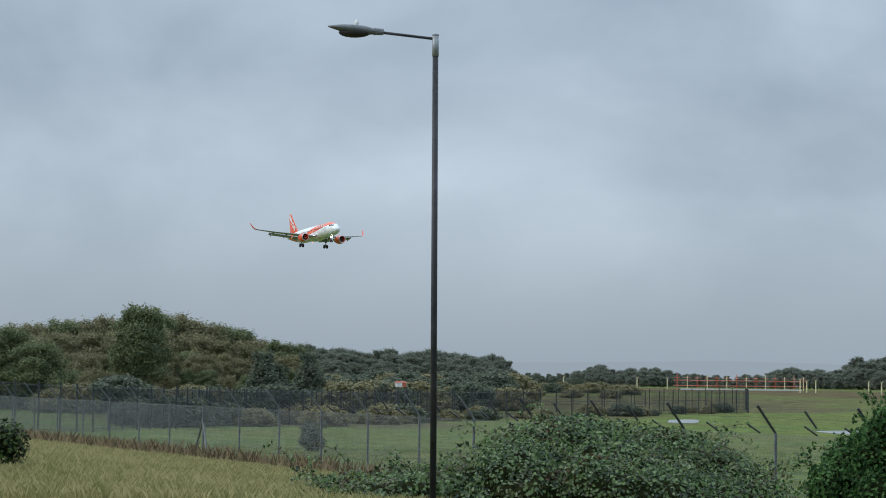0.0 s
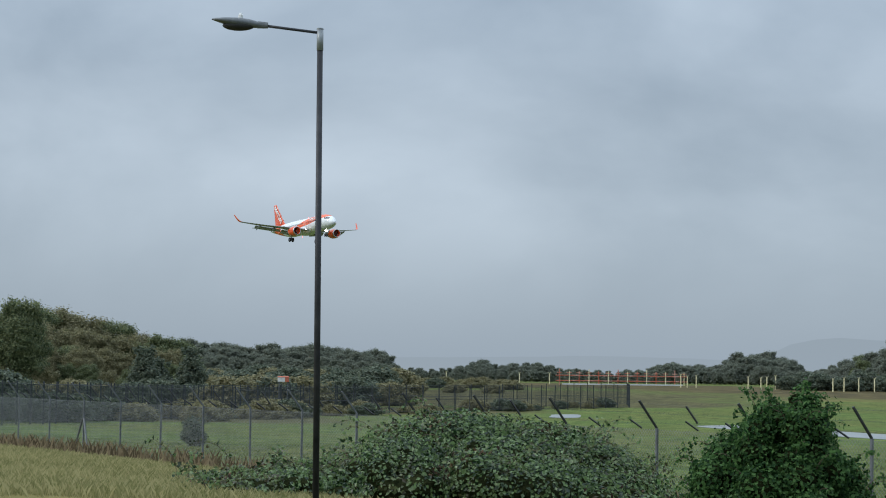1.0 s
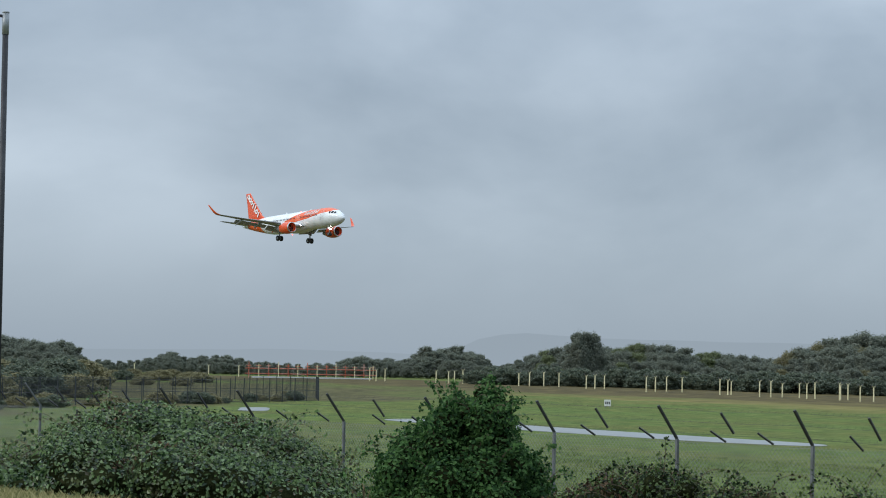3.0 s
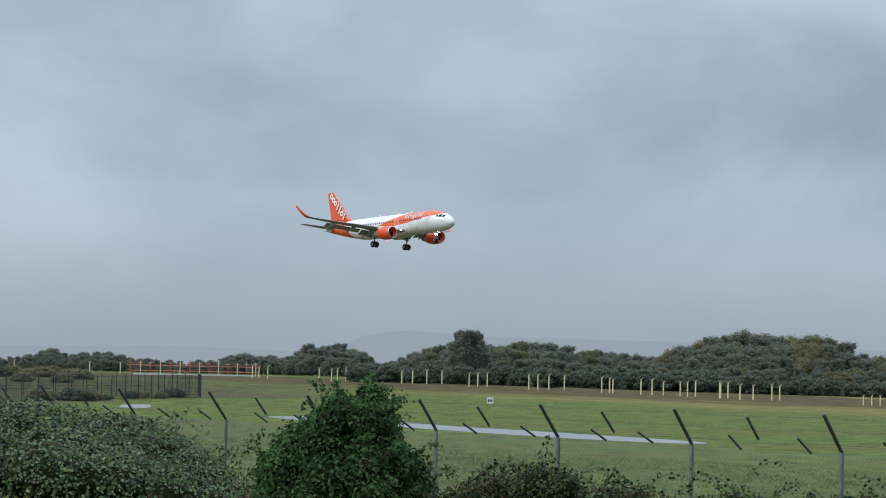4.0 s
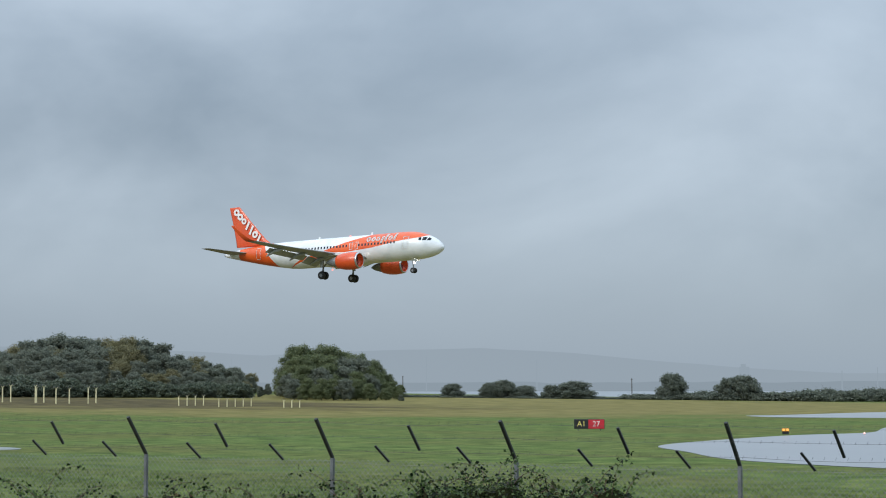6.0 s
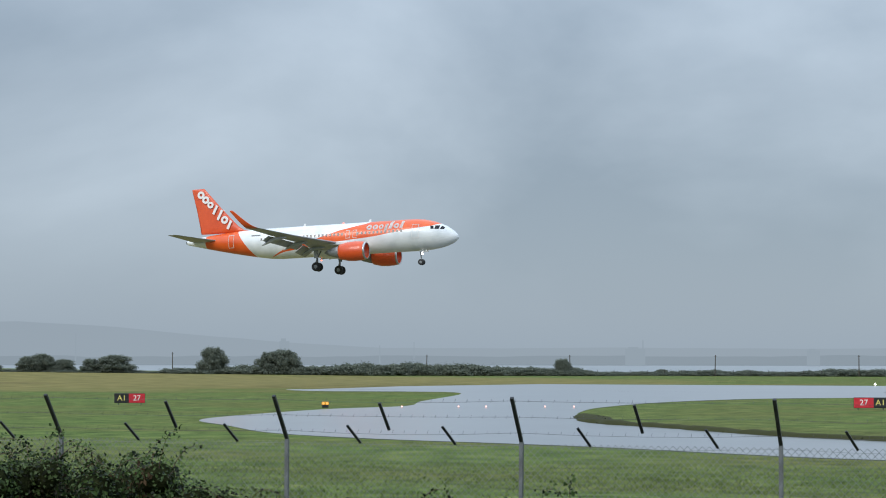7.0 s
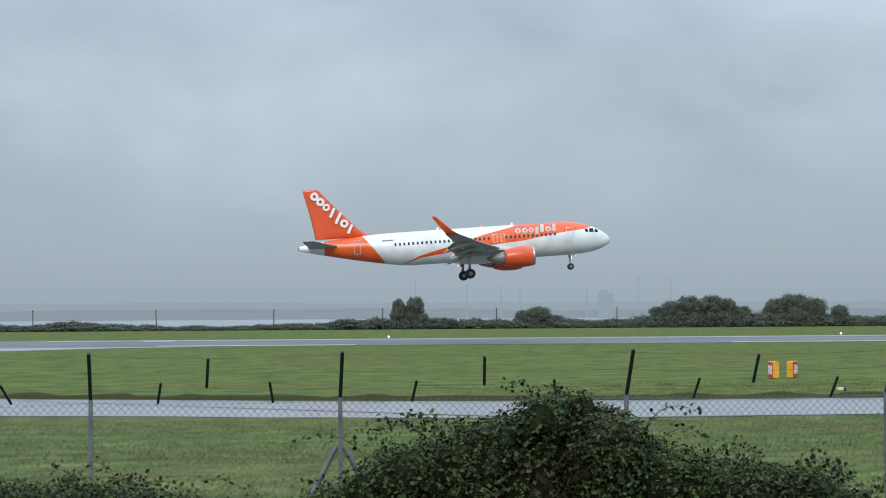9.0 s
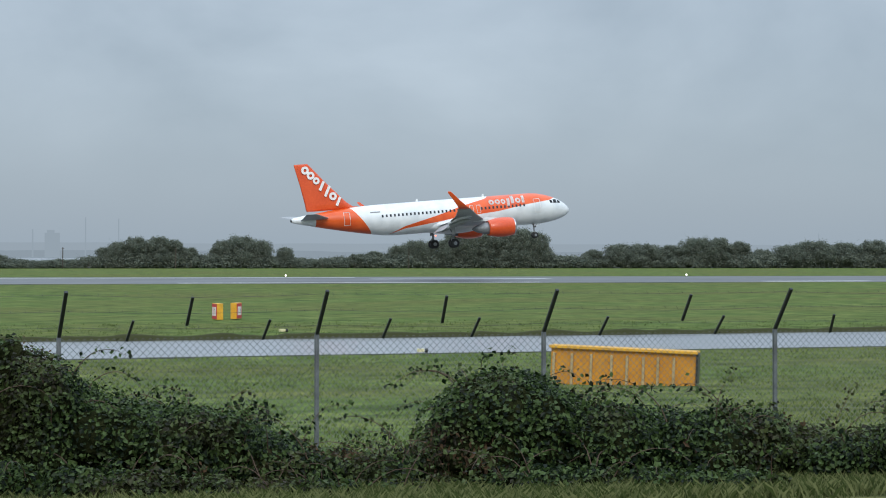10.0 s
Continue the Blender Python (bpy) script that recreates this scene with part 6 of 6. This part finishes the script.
def make_marker_hut():
    """A small red and white board on legs among the scrub."""
    x, y = polar(-63.75, 214)
    g = height(x, y) + 0.7
    ob = tagged(empty("marker_hut", pose(x, y, g, 0, 0, facing(x, y))), "small red and white marker hut on legs", "hut")
    for dx, w, mat in ((-0.4, 0.3, WHITE), (-0.04, 0.4, WHITE), (0.36, 0.36, REDFRAME)):
        bm = bmesh.new()
        box(bm, (w, 0.6, 0.45), pose(dx, 0, 2.5), 0.03)
        part("panel", bm, mat, ob)
    bm = bmesh.new()
    rings(bm, [[(-0.6, -0.36, 2.725), (0.58, -0.36, 2.725), (0.58, 0.36, 2.725), (-0.6, 0.36, 2.725)], [(-0.5, -0.15, 2.83), (0.48, -0.15, 2.83), (0.48, 0.15, 2.83), (-0.5, 0.15, 2.83)]])
    part("roof", bm, REDFRAME, ob)
    for dx in (-0.4, 0.4):
        bm = bmesh.new()
        tube(bm, (dx, 0, -0.9), (dx, 0, 2.3), 0.06)
        part("leg", bm, GALV, ob)


make_marker_hut()


def make_far_works():
    """Chimneys, masts and a tower on the far shore, faint in haze."""
    # unlit works drawn in a flat glow that stands for the haze over them
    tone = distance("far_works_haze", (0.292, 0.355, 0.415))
    for b, top, w in ((-22.7, 0.42, 20), (-36.1, 0.6, 2.5), (-31.0, 0.62, 2.5), (-28.1, 0.55, 3), (-19.3, 0.33, 3), (-20.2, 0.24, 4), (-13.3, 0.38, 4), (5.55, 0.70, 4), (6.9, 0.62, 4), (7.8, 0.56, 4), (8.3, 0.5, 4), (10.05, 0.46, 5), (11.4, 0.78, 4), (12.25, 0.74, 4), (10.55, 0.44, 30),
                      (-13.5, 0.20, 40), (-8.9, 0.16, 26), (30.5, 0.4, 3)):
        x, y = polar(b, 4400)
        ob = tagged(empty("far_chimney" if w < 10 else "far_tower", pose(x, y, -18, 0, 0, facing(x, y))), "faint grey works chimney across the water" if w < 10 else "faint grey block across the water", "chimney" if w < 10 else "building")
        h = EYE + 4400 * math.tan(radians(top)) + 18
        bm = bmesh.new()
        if w < 10:
            tube(bm, (0, 0, 0), (0, 0, h), w * 0.4, w * 0.28, 10)
        else:
            box(bm, (w, w * 0.6, h * 0.9), pose(0, 0, h * 0.45))
            box(bm, (w * 0.5, w * 0.4, h * 0.12), pose(-w * 0.1, 0, h * 0.94))
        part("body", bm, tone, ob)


make_far_works()


# ---- what moves: the airliner on its final approach ----
def flight(x, y, z, nose_up):
    return pose(x, y, z, 0, 0, -0.8) @ pose(0, 0, 0, 0, -nose_up, 0) @ pose(0, 0, 0, -0.97, 0, 0)


def motions():
    walk(airliner, [
        (0.0, flight(-579.20, 256.91, 44.94, 3.19)),
        (0.5, flight(-544.80, 257.08, 43.35, 3.13)),
        (1.0, flight(-510.46, 257.25, 41.68, 3.05)),
        (1.5, flight(-476.20, 257.42, 39.93, 2.93)),
        (2.0, flight(-441.99, 257.59, 38.12, 2.80)),
        (2.5, flight(-407.84, 257.76, 36.25, 2.65)),
        (3.0, flight(-373.74, 257.93, 34.33, 2.50)),
        (3.5, flight(-339.70, 258.11, 32.38, 2.36)),
        (4.0, flight(-305.70, 258.28, 30.41, 2.24)),
        (4.5, flight(-271.74, 258.45, 28.42, 2.14)),
        (5.0, flight(-237.82, 258.62, 26.42, 2.07)),
        (5.5, flight(-203.94, 258.79, 24.43, 2.04)),
        (6.0, flight(-170.08, 258.96, 22.45, 2.07)),
        (6.5, flight(-136.26, 259.14, 20.50, 2.15)),
        (7.0, flight(-102.45, 259.31, 18.70, 2.33)),
        (7.5, flight(-68.81, 259.48, 16.88, 2.60)),
        (8.0, flight(-35.37, 259.65, 15.17, 2.93)),
        (8.5, flight(-1.66, 259.82, 13.56, 3.40)),
        (9.0, flight(31.40, 259.99, 11.65, 3.62)),
        (9.5, flight(65.01, 260.17, 10.06, 4.04)),
        (10.0, flight(98.50, 260.34, 8.29, 4.70)),
    ])


motions()
